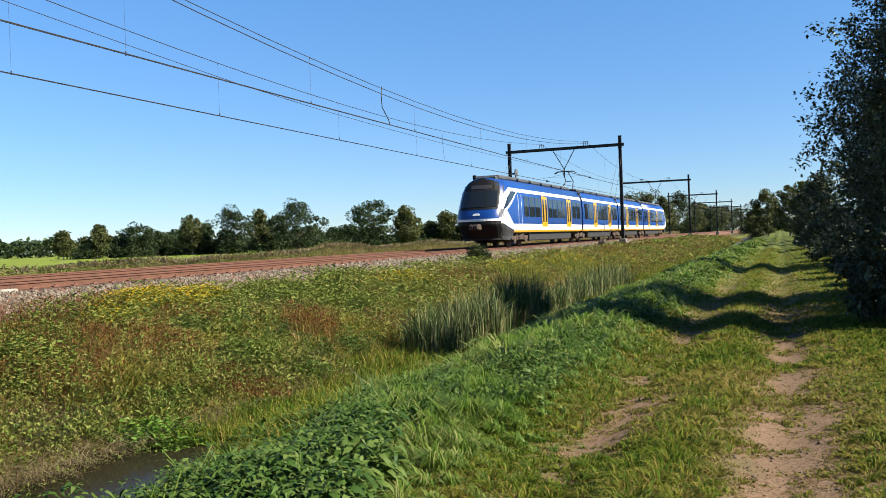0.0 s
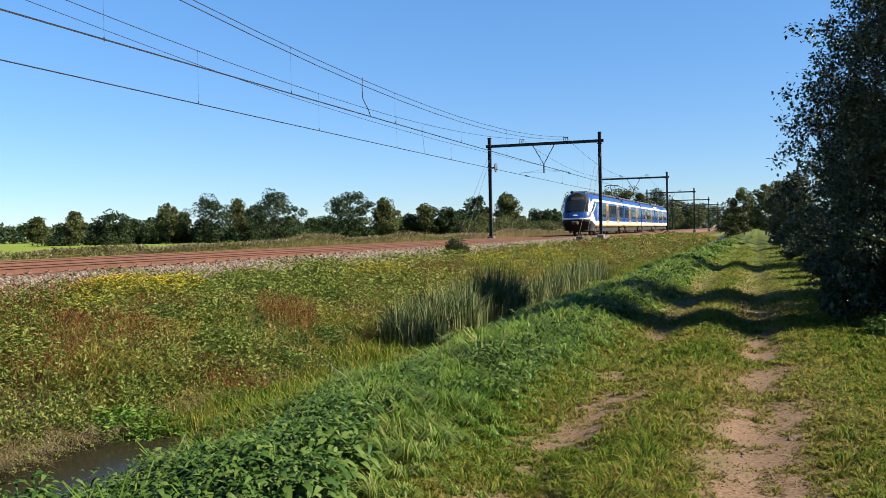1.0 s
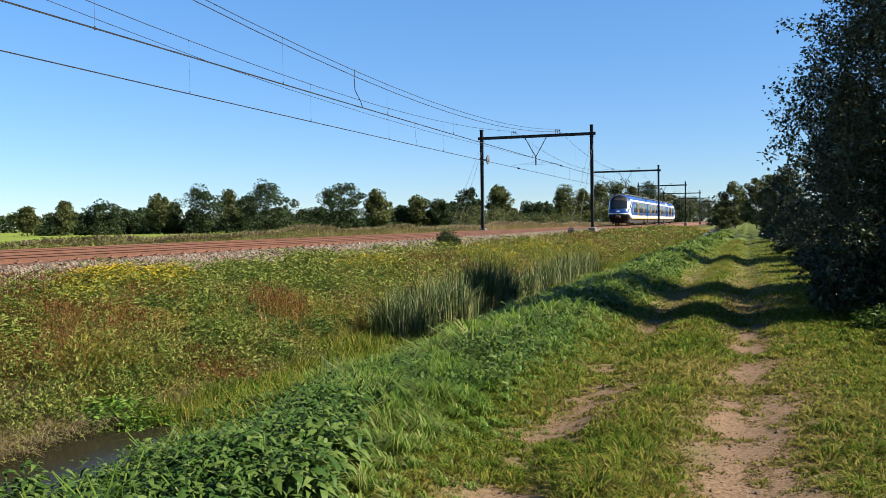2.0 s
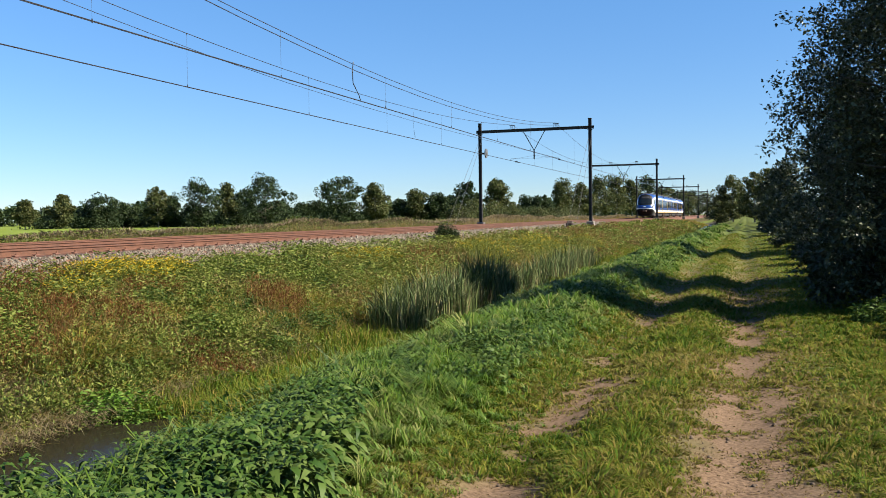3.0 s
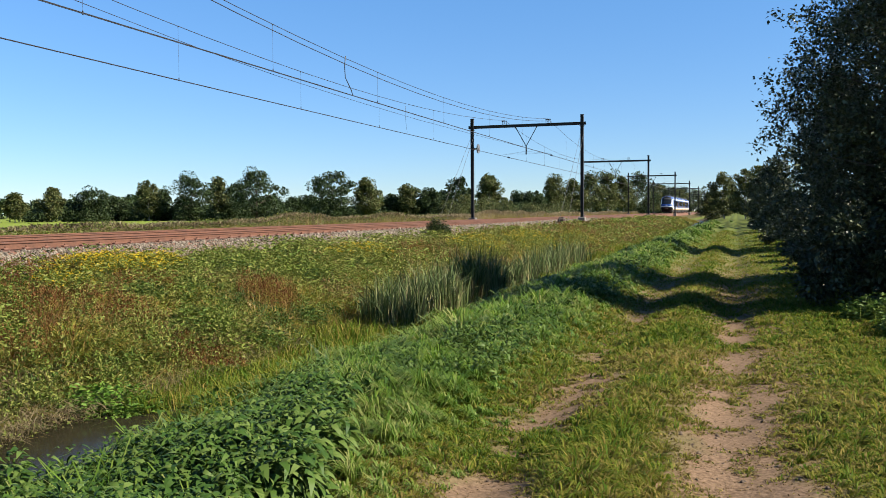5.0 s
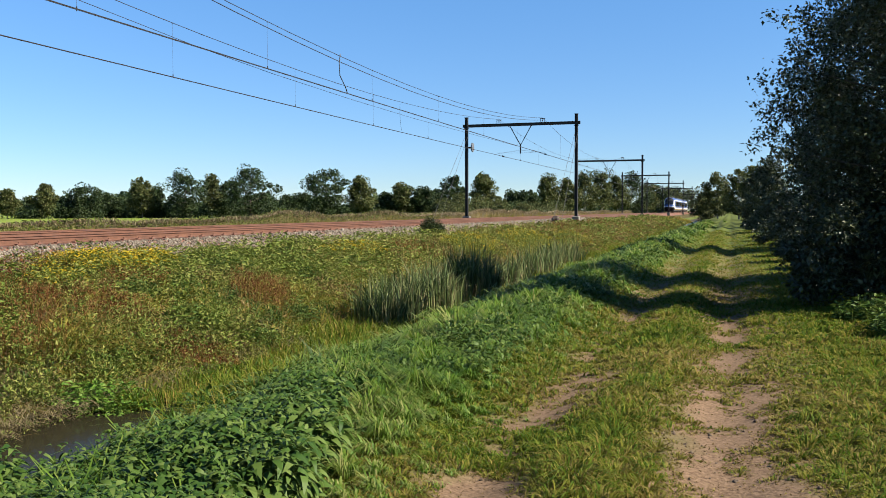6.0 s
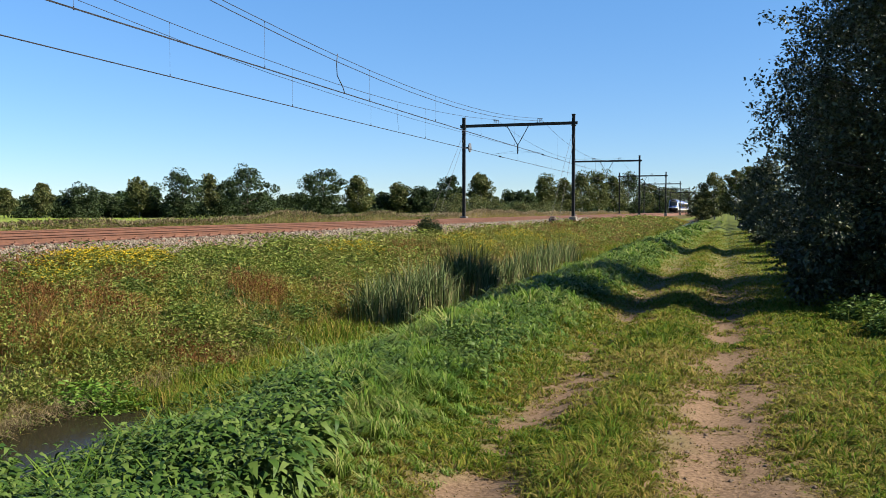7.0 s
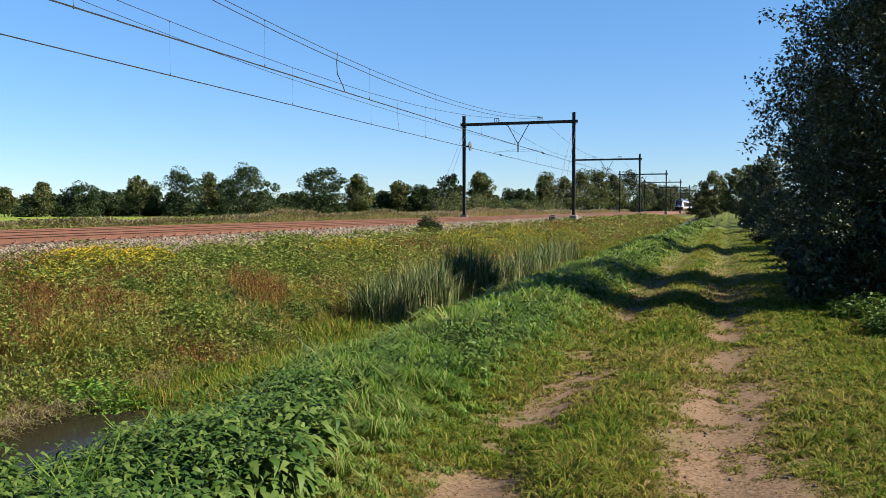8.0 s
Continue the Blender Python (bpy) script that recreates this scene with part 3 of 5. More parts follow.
def cab(body):
    """Front mask, windscreen, lamps, coupler and the white chevrons of one end."""

    def put(name, bm, mat, label=""):
        return part(name, bm, mat, body, label)

    def front(name, pts, mat, out, label=""):
        bm = bmesh.new()
        quad_on_front(bm, [(x, face_y(x, z) - out, z) for x, z in pts], 0.05)
        return put(name, bm, mat, label)

    def strip(name, outline, mat, out, label, share=0.0):
        """A plate on the front between two heights; share: its width as a part of the body's at each height."""
        bm = bmesh.new()
        n = 13
        grid = []
        for row in range(n):
            v = row / (n - 1)
            grid.append([])
            for colm in range(n):
                u = colm / (n - 1) * 2 - 1
                x0, z0 = u * outline[0], outline[2]
                x1, z1 = u * outline[1], outline[3]
                x, z = x0 + (x1 - x0) * v, z0 + (z1 - z0) * v
                x = u * share * half_width(z) if share else x
                grid[-1].append(bm.verts.new((x, face_y(x, z) - out, z)))
        for r in range(n - 1):
            for c in range(n - 1):
                bm.faces.new((grid[r][c], grid[r][c + 1], grid[r + 1][c + 1], grid[r + 1][c]))
        ext = bmesh.ops.extrude_face_region(bm, geom=bm.faces[:])
        bmesh.ops.translate(bm, vec=(0, 0.06, 0), verts=[g for g in ext["geom"] if isinstance(g, bmesh.types.BMVert)])
        bmesh.ops.recalc_face_normals(bm, faces=bm.faces)
        return put(name, bm, mat, label)

    strip("front_mask", (0, 0, 1.94, 3.79), BLACK, 0.012, "black mask round the windscreen", 0.9)
    strip("windscreen", (1.06, 0.98, 2.08, 3.02), GLASS, 0.035, "large dark windscreen")
    strip("destination_display", (0.62, 0.60, 3.14, 3.36), SKIRT, 0.03, "dark destination display")
    strip("front_stripe", (0, 0, 1.27, 1.4), WHITE, 0.03, "white stripe across the front", 0.9)
    strip("front_apron", (0, 0, 0.2, 1.262), BLACK, 0.04, "black lower front apron", 0.9)
    bm = bmesh.new()
    quad_on_front(bm, [(-0.24, face_y(0, 1.62) - 0.03, 1.60), (0.24, face_y(0, 1.62) - 0.03, 1.60), (0.14, face_y(0, 1.7) - 0.03, 1.72), (-0.14, face_y(0, 1.7) - 0.03, 1.72)])
    put("front_emblem", bm, WHITE, "small white emblem shape")
    for s in (-1, 1):
        bm = bmesh.new()
        sheet(bm, [(0.42, 1.46), (0.75, 1.5)], [(0.62, 1.95), (0.95, 2.0)], s, 0.012, 4, True)
        put("headlight", bm, LAMP, "slanted lamp cluster on the corner")
        bm = bmesh.new()
        sheet(bm, [(0.34, 1.22), (1.4, 0.95), (2.9, 0.72)], [(0.42, 1.42), (1.1, 1.98), (3.0, 0.78)], s, 0.012, 12, True)
        put("white_wedge", bm, WHITE, "white wedge on the cab side")
        bm = bmesh.new()
        sheet(bm, [(0.82, 1.9), (1.5, 2.6), (2.25, 3.0)], [(0.62, 2.02), (1.3, 2.85), (2.0, 3.2)], s, 0.014, 12, True)
        sheet(bm, [(2.0, 3.0), (3.5, 2.98)], [(2.0, 3.2), (3.5, 3.20)], s, 0.014, 6, True)
        put("white_pillar_stripe", bm, WHITE, "white stripe up the cab pillar")
        bm = bmesh.new()
        sheet(bm, [(1.05, 1.78), (2.4, 2.36), (3.5, 2.98)], [(0.98, 1.9), (2.3, 2.46), (3.35, 3.02)], s, 0.014, 12, True)
        put("white_window_stripe", bm, WHITE, "white stripe under the cab window")
        bm = bmesh.new()
        sheet(bm, [(0.98, 1.93), (2.25, 2.48), (3.3, 2.98)], [(0.86, 1.96), (1.55, 2.62), (2.25, 2.98)], s, 0.02, 10, True)
        put("cab_side_window", bm, GLASS, "dark slanted cab side window")
        for a in (3.62, 4.3):
            bm = bmesh.new()
            panel(bm, a, a + 0.05, 0.95, 2.85, s, 0.01, 0.02)
            put("door_rail", bm, WHITE, "pale grab rail beside the cab door")
        bm = bmesh.new()
        sheet(bm, [(1.1, 0.2), (1.9, 0.16), (2.5, 0.36)], [(0.3, 1.2), (1.3, 0.93), (2.75, 0.7)], s, 0.016, 10, True)
        put("side_skirt", bm, SKIRT, "dark grey nose side skirt")
    bm = bmesh.new()
    box(bm, -0.3, 0.3, -0.45, 0.35, 0.78, 1.1, 0.05)
    rod(bm, (-0.12, -0.6, 0.94), (-0.12, 0.2, 0.94), 0.1)
    box(bm, 0.05, 0.25, -0.58, -0.3, 0.84, 1.06, 0.03)
    put("coupler", bm, UNDER, "dusty automatic coupler")
    bm = bmesh.new()
    box(bm, -0.85, 0.85, 2.1, 3.3, 3.66, 3.97, 0.1)
    box(bm, -0.72, 0.72, 1.75, 2.4, 3.66, 3.88, 0.06)
    put("roof_fairing", bm, ROOF, "dark roof fairing behind the cab")
    bm = bmesh.new()
    rod(bm, (-0.62, 1.9, 3.65), (-0.62, 1.85, 3.98), 0.05)
    box(bm, -0.72, -0.52, 1.72, 1.88, 3.78, 4.0, 0.02)
    put("roof_horn", bm, BLACK, "small dark horn on the roof edge")


TRAIN_LENGTH = 75.8


def build_train():
    train = tagged(empty("commuter_train"), "four-car blue, white and yellow electric commuter train", "train")
    L = TRAIN_LENGTH
    cuts = [0.0, 21.6, 37.9, 54.2, L]
    bodies = []
    bodies.append(car(train, 0.0, 21.35, True, (9.8, 16.9), [(4.9, 5.9), (6.1, 7.3), (7.5, 8.7), (10.9, 11.9), (12.1, 13.3), (13.5, 14.6), (14.8, 15.7), (18.2, 19.3), (19.6, 20.7)]))
    for a, b in ((21.85, 37.65), (38.15, 53.95)):
        bodies.append(car(train, a, b, False, (a + 5.0, a + 11.5), [(a + 0.7, a + 2.0), (a + 2.3, a + 3.8), (a + 6.1, a + 7.2), (a + 7.4, a + 9.0), (a + 9.2, a + 10.4), (a + 12.6, a + 13.9), (a + 14.1, a + 15.2)]))
    # last car is built as the first one and turned about
    body = car(train, 0.0, 21.35, True, (9.8, 16.9), [(4.9, 5.9), (6.1, 7.3), (7.5, 8.7), (10.9, 11.9), (12.1, 13.3), (13.5, 14.6), (14.8, 15.7), (18.2, 19.3), (19.6, 20.7)])
    body.matrix_basis = Matrix.Translation((0, L, 0)) @ Matrix.Rotation(math.pi, 4, "Z")
    cab(bodies[0])
    cab(body)
    for y in cuts[1:4]:
        bm = bmesh.new()
        for k in range(5):
            yy = y - 0.25 + 0.1 * k
            box(bm, -1.28, 1.28, yy + 0.005, yy + 0.095, 0.75, 3.6, 0.03)
        part("gangway_bellows", bm, BELLOWS, train, "black rubber gangway bellows")
    for y in (4.6, 21.6, 37.9, 54.2, L - 4.6):
        bogie(train, y)
    # pantograph on the second car
    y = 22.6
    bm = bmesh.new()
    for s in (-1, 1):
        rod(bm, (s * 0.5, y, 3.9), (s * 0.3, y + 1.3, 4.7), 0.035)
        rod(bm, (s * 0.3, y + 1.3, 4.7), (s * 0.2, y - 0.1, 5.36), 0.03)
    rod(bm, (-0.5, y, 3.9), (0.5, y, 3.9), 0.05)
    rod(bm, (-0.35, y + 1.3, 4.7), (0.35, y + 1.3, 4.7), 0.03)
    for dy in (-0.25, 0.05):
        rod(bm, (-0.62, y + dy, 5.4), (0.62, y + dy, 5.4), 0.035)
        for s in (-1, 1):
            rod(bm, (s * 0.62, y + dy, 5.4), (s * 0.86, y + dy, 5.25), 0.03)
    part("pantograph", bm, STEEL_DARK, train, "raised dark pantograph")
    # bodies ride on the bogies' springs
    for ob in train.children:
        if not ob.name.startswith("bogie"):
            ob.location.z += 0.26
    return train


train = build_train()

# ---- plants ----
rng = np.random.default_rng(7)
SHORT_GRASS = leafy("short_path_grass", [(0.15, (0.0401, 0.0812, 0.00668)), (0.42, (0.0839, 0.124, 0.0115)), (0.62, (0.138, 0.145, 0.0171)), (0.85, (0.191, 0.143, 0.0382))], 0.65, 0.2, 0.42, 0.7)
BANK_GRASS = leafy("long_bank_grass", [(0.15, (0.0373, 0.0868, 0.00744)), (0.45, (0.0806, 0.139, 0.0148)), (0.65, (0.124, 0.177, 0.0279)), (0.85, (0.199, 0.21, 0.0682))], 0.5, 0.5, 0.4, 0.6)
NETTLE = leafy("nettle_leaves", [(0.2, (0.0208, 0.0481, 0.00747)), (0.5, (0.044, 0.0813, 0.0133)), (0.8, (0.0813, 0.116, 0.0266))], 0.55, 0.3, 0.24, 0.8)
MEADOW = leafy("meadow_grass", [(0.1, (0.108, 0.131, 0.0159)), (0.4, (0.191, 0.182, 0.0287)), (0.58, (0.274, 0.214, 0.0542)), (0.74, (0.287, 0.178, 0.0636)), (0.92, (0.382, 0.306, 0.159))], 0.7, 0.15, 0.45, 0.45)
HERB = leafy("meadow_herbs", [(0.2, (0.0634, 0.103, 0.014)), (0.5, (0.117, 0.145, 0.0261)), (0.75, (0.163, 0.167, 0.0419))], 0.6, 0.3, 0.3, 0.6)
FRESH = leafy("fresh_ditch_herbs", [(0.2, (0.0378, 0.0863, 0.00809)), (0.5, (0.0701, 0.135, 0.0162)), (0.8, (0.108, 0.162, 0.027))], 0.5, 0.35, 0.3, 0.8)
OLIVE = leafy("olive_weed_leaves", [(0.2, (0.1, 0.114, 0.0191)), (0.5, (0.141, 0.141, 0.031)), (0.8, (0.182, 0.164, 0.0547))], 0.6, 0.2, 0.35, 0.6)
WITHERED = leafy("withered_weed_leaves", [(0.2, (0.105, 0.0715, 0.0248)), (0.5, (0.167, 0.115, 0.0439)), (0.8, (0.229, 0.167, 0.0783))], 0.75, 0.15, 0.35, 0.6)
DRY_GRASS = leafy("yellowed_path_grass", [(0.2, (0.093, 0.1, 0.0149)), (0.5, (0.153, 0.139, 0.0279)), (0.8, (0.199, 0.153, 0.0558))], 0.7, 0.15, 0.4, 0.7)
REED = leafy("reed_blades", [(0.2, (0.0335, 0.0553, 0.0153)), (0.45, (0.0668, 0.0935, 0.0306)), (0.7, (0.12, 0.138, 0.0553)), (0.9, (0.182, 0.153, 0.0764))], 0.5, 0.25, 0.2, 0.8)
DOCK = leafy("red_brown_seed_heads", [(0.2, (0.0701, 0.027, 0.00971)), (0.5, (0.119, 0.0513, 0.0189)), (0.8, (0.173, 0.0917, 0.0378))], 0.8, 0.1, 0.35, 0.9)
STUBBLE = leafy("trodden_stubble", [(0.2, (0.0539, 0.0351, 0.0135)), (0.5, (0.103, 0.0701, 0.027)), (0.8, (0.151, 0.108, 0.0486))], 0.85, 0.1, 0.3, 0.9)
STRAW = leafy("dry_straw", [(0.2, (0.0918, 0.0642, 0.0321)), (0.5, (0.165, 0.124, 0.0642)), (0.8, (0.23, 0.184, 0.105))], 0.7, 0.2, 0.3, 0.9)
BLOOM = leafy("yellow_flower_heads", [(0.2, (0.227, 0.146, 0.00539)), (0.5, (0.334, 0.232, 0.00809)), (0.8, (0.388, 0.297, 0.027))], 0.7, 0.1, 0.15, 2.0)
PLUME = leafy("pinkish_reed_plumes", [(0.2, (0.141, 0.108, 0.0622)), (0.5, (0.216, 0.17, 0.0996)), (0.8, (0.282, 0.232, 0.149))], 0.8, 0.1, 0.4, 0.15)
BUSH_LEAF = leafy("dark_alder_leaves", [(0.2, (0.0116, 0.0199, 0.0083)), (0.5, (0.0282, 0.039, 0.0166)), (0.8, (0.0871, 0.0954, 0.0498))], 0.42, 0.55, 0.06, 0.5)
BIRCH_LEAF = leafy("olive_birch_leaves", [(0.2, (0.0374, 0.0519, 0.0166)), (0.5, (0.0644, 0.0777, 0.0249)), (0.8, (0.104, 0.104, 0.0394))], 0.5, 0.3, 0.25, 0.1)
OAK_LEAF = leafy("dark_oak_leaves", [(0.2, (0.0139, 0.0259, 0.00996)), (0.5, (0.0259, 0.0428, 0.0149)), (0.8, (0.0448, 0.0618, 0.0239))], 0.5, 0.3, 0.2, 0.15)


def unit(v):
    return v / (np.linalg.norm(v, axis=-1, keepdims=True) + 1e-9)


def blade_arrays(base, height, width, lean, az, droop=0.35):
    """Bent blades: 5 corners and 3 triangles each. lean: sideways reach over height."""
    n = len(base)
    d = np.stack([np.cos(az), np.sin(az), np.zeros(n)], -1)
    turn = rng.uniform(0, np.pi, n)
    side = np.stack([np.cos(turn), np.sin(turn), np.zeros(n)], -1) * (width / 2)[:, None]
    up = np.array([0, 0, 1.0])
    reach = (height * lean)[:, None]
    mid = base + up * (height * 0.6)[:, None] + d * reach * 0.35
    tip = base + up * (height * np.maximum(0.25, 1 - droop * lean))[:, None] + d * reach
    v = np.stack([base - side, base + side, mid - side * 0.8, mid + side * 0.8, tip], 1).reshape(-1, 3)
    o = (np.arange(n) * 5)[:, None]
    f = np.concatenate([o + [0, 1, 3], o + [0, 3, 2], o + [2, 3, 4]], 1).reshape(-1, 3)
    return v, f


def spike_arrays(base, height, width, lean, az, droop=0.35):
    """Plain pointed blades for the distance: 3 corners and 1 triangle each."""
    n = len(base)
    d = np.stack([np.cos(az), np.sin(az), np.zeros(n)], -1)
    turn = rng.uniform(0, np.pi, n)
    side = np.stack([np.cos(turn), np.sin(turn), np.zeros(n)], -1) * (width / 2)[:, None]
    tip = base + np.array([0, 0, 1.0]) * (height * np.maximum(0.25, 1 - droop * lean))[:, None] + d * (height * lean)[:, None]
    v = np.stack([base - side, base + side, tip], 1).reshape(-1, 3)
    return v, np.arange(n * 3).reshape(-1, 3)


def leaf_arrays(base, d, length, width, fold=0.25, droop=0.2):
    """Folded pointed leaves: 4 corners and 2 triangles each."""
    n = len(base)
    d = unit(d)
    r = rng.normal(size=(n, 3)) * 0.45 + np.array([0, 0, 1.0])
    side = unit(np.cross(d, r))
    nrm = np.cross(side, d)
    L, W = length[:, None], width[:, None]
    mid = base + d * L * 0.42
    v = np.stack([base, mid + side * W / 2 + nrm * W * fold, base + d * L - nrm * L * droop, mid - side * W / 2 + nrm * W * fold], 1).reshape(-1, 3)
    o = (np.arange(n) * 4)[:, None]
    f = np.concatenate([o + [0, 2, 1], o + [0, 3, 2]], 1).reshape(-1, 3)
    return v, f


def joined(arrays):
    vs, fs, k = [], [], 0
    for v, f in arrays:
        vs.append(v)
        fs.append(f + k)
        k += len(v)
    return np.concatenate(vs), np.concatenate(fs)


def pebbles(c, size):
    """Uneven eight-sided pebbles on the places c."""
    n = len(c)
    octa = np.array([(1, 0, 0), (0, 1, 0), (-1, 0, 0), (0, -1, 0), (0, 0, 1), (0, 0, -0.6)], float)
    v = octa[None] * rng.uniform(0.55, 1.25, (n, 6, 1))
    a = rng.uniform(0, 6.28, n)
    ca, sa = np.cos(a)[:, None], np.sin(a)[:, None]
    v = np.stack([v[..., 0] * ca - v[..., 1] * sa, v[..., 0] * sa + v[..., 1] * ca, v[..., 2]], -1) * size[:, None, None] + c[:, None]
    tri = np.array([(0, 1, 4), (1, 2, 4), (2, 3, 4), (3, 0, 4), (1, 0, 5), (2, 1, 5), (3, 2, 5), (0, 3, 5)])
    return v.reshape(-1, 3), (np.arange(n)[:, None, None] * 6 + tri[None]).reshape(-1, 3)


def stuff(name, arrays, mat, label, category):
    v, f = joined(arrays)
    return tagged(new(name, mesh_from(name, v, f, mat)), label, category, kind="stuff")


def scatter(n, x0, x1, y0, y1, fall=1.0, d0=6.0):
    """About n places over a stretch of the plan, sparser with distance; only where the view ever reaches."""
    k = n * 14
    x, y = rng.uniform(x0, x1, k), rng.uniform(y0 ** 0.5, y1 ** 0.5, k) ** 2
    d = np.hypot(x, y)
    keep = rng.random(k) < np.minimum(1, d0 / d) ** fall
    ang = np.degrees(np.arctan2(-x, y))
    keep &= (ang < 51) & (ang > -12)
    x, y = x[keep][:n], y[keep][:n]
    return np.stack([x, y, ground_z(x, y)], -1)


def patchy(p, scale, seed):
    """Smooth 0..1 value over the plan."""
    total = np.zeros(len(p))
    for octave, share in ((0.62, 0.68), (1.7, 0.32)):
        q = p[:, :2] * scale * octave + np.array([seed * 17.31, seed * 5.77])
        g = np.floor(q)
        u = q - g
        u = u * u * (3 - 2 * u)
        corner = [np.modf(np.abs(np.sin((g[:, 0] + a) * 127.1 + (g[:, 1] + b) * 311.7 + seed) * 43758.5453))[0] for a in (0, 1) for b in (0, 1)]
        total += share * ((corner[0] * (1 - u[:, 1]) + corner[1] * u[:, 1]) * (1 - u[:, 0]) + (corner[2] * (1 - u[:, 1]) + corner[3] * u[:, 1]) * u[:, 0])
    return np.clip((total - 0.5) * 1.25 + 0.5, 0, 1)


def grow(p, lo, hi, wide, lean=(0.2, 0.9), near=7.0, droop=0.35, az=None):
    """Blades on the places p; they get wider with distance as they get sparser."""
    n = len(p)
    d = np.hypot(p[:, 0], p[:, 1])
    h = rng.uniform(lo, hi, n) if np.isscalar(lo) else lo * rng.uniform(0.6, 1.2, n)
    w = wide * rng.uniform(0.7, 1.4, n) * np.maximum(1, d / near) ** 0.8
    az = rng.uniform(0, 2 * np.pi, n) if az is None else az
    ln = rng.uniform(*lean, n)
    close = d < 17
    base = p - [0, 0, 0.01]
    return joined([blade_arrays(base[close], h[close], w[close], ln[close], az[close], droop), spike_arrays(base[~close], h[~close], w[~close] * 1.15, ln[~close], az[~close], droop)])


def long_leaf_arrays(base, d, length, width, droop):
    """Leaves with a bend in the middle: 6 corners and 4 triangles each."""
    n = len(base)
    d = unit(d)
    side = unit(np.cross(d, rng.normal(size=(n, 3)) * 0.3 + np.array([0, 0, 1.0])))
    nrm = np.cross(side, d)
    L, W, B = length[:, None], width[:, None], droop[:, None]
    a, b = base + d * L * 0.3 + nrm * L * B * 0.12, base + d * L * 0.65 - nrm * L * B * 0.1
    v = np.stack([base, a + side * W * 0.5, a - side * W * 0.5, b + side * W * 0.36, b - side * W * 0.36, base + d * L - nrm * L * B * 0.55], 1).reshape(-1, 3)
    o = (np.arange(n) * 6)[:, None]
    f = np.concatenate([o + [0, 2, 1], o + [1, 2, 3], o + [2, 4, 3], o + [3, 4, 5]], 1).reshape(-1, 3)
    return v, f


def arch_arrays(base, height, width, reach, az):
    """Long blades that arch over: 7 corners and 5 triangles each."""
    n = len(base)
    d = np.stack([np.cos(az), np.sin(az), np.zeros(n)], -1)
    side = np.stack([-np.sin(az), np.cos(az), np.zeros(n)], -1) * (width / 2)[:, None]
    up = np.array([0, 0, 1.0])
    h, r = height[:, None], reach[:, None]
    p1, p2, p3 = base + up * h * 0.7 + d * r * 0.15, base + up * h * 0.98 + d * r * 0.5, base + up * h * rng.uniform(0.45, 0.9, n)[:, None] + d * r
    v = np.stack([base - side * 0.7, base + side * 0.7, p1 - side, p1 + side, p2 - side * 0.8, p2 + side * 0.8, p3], 1).reshape(-1, 3)
    o = (np.arange(n) * 7)[:, None]
    f = np.concatenate([o + [0, 1, 3], o + [0, 3, 2], o + [2, 3, 5], o + [2, 5, 4], o + [4, 5, 6]], 1).reshape(-1, 3)
    return v, f


def tufts(p, size, share):
    """Draws places together into tufts; returns them with the way each blade leans, away from the tuft's heart."""
    cell = size * np.maximum(1, np.hypot(p[:, 0], p[:, 1]) / 12)
    lane = np.round(np.log2(cell / size) * 2) / 2
    c = size * 2 ** lane
    tx, ty = p[:, 0] * 0.8 - p[:, 1] * 0.6, p[:, 0] * 0.6 + p[:, 1] * 0.8
    gx, gy = np.floor(tx / c), np.floor(ty / c)
    hx = np.modf(np.abs(np.sin(gx * 12.9898 + gy * 78.233 + lane) * 43758.5453))[0]
    hy = np.modf(np.abs(np.sin(gx * 39.346 + gy * 11.135 + lane) * 24634.6345))[0]
    hx_, hy_ = (gx + 0.1 + 0.8 * hx) * c, (gy + 0.1 + 0.8 * hy) * c
    heart = np.stack([hx_ * 0.8 + hy_ * 0.6, hy_ * 0.8 - hx_ * 0.6], -1)
    q = p.copy()
    q[:, :2] += (heart - p[:, :2]) * share
    q[:, 2] += ground_z(q[:, 0], q[:, 1]) - ground_z(p[:, 0], p[:, 1])
    away = p[:, :2] - heart
    return q, np.arctan2(away[:, 1], away[:, 0]) + rng.normal(0, 0.5, len(p)), np.modf(hx * 7.3 + hy * 3.1)[0]


def mounds(name, c, r, h, per, size, mat, label, narrow=0.42, bent=False):
    """Low uneven domes of leaves, one round each place."""
    far = np.maximum(1, np.hypot(c[:, 0], c[:, 1]) / 13) ** 0.8
    who = np.repeat(np.arange(len(c)), per)
    n = len(who)
    az, rise = rng.uniform(0, 2 * np.pi, n), rng.random(n) ** 0.8
    flat = np.sqrt(1 - rise ** 2)
    out = np.stack([np.cos(az) * flat, np.sin(az) * flat, rise], -1)
    lump = 1 + 0.3 * np.sin(az * 3 + who) * flat
    pos = c[who] + out * np.stack([r, r, h], -1)[who] * (rng.uniform(0.6, 1.08, n) * lump)[:, None]
    L = size * rng.uniform(0.55, 1.35, n) * far[who]
    way = out * 0.7 + rng.normal(size=(n, 3)) * 0.55
    leaves = long_leaf_arrays(pos, way, L, L * narrow, rng.uniform(0.3, 1.2, n)) if bent else leaf_arrays(pos, way, L, L * narrow)
    stuff(name, [leaves], mat, label, "weeds")


def nettle_bed(x, y):
    """1 inside the nettle bed at the ditch edge, 0 outside."""
    rag = 0.13 * np.sin(y * 3) + 0.08 * np.sin(y * 7.3 + 2)
    return (x > -3.9 + rag) & (x < -2.3 - 0.26 * (y - 4.4) + rag) & (y < 6.5 + 0.3 * np.sin(x * 5))


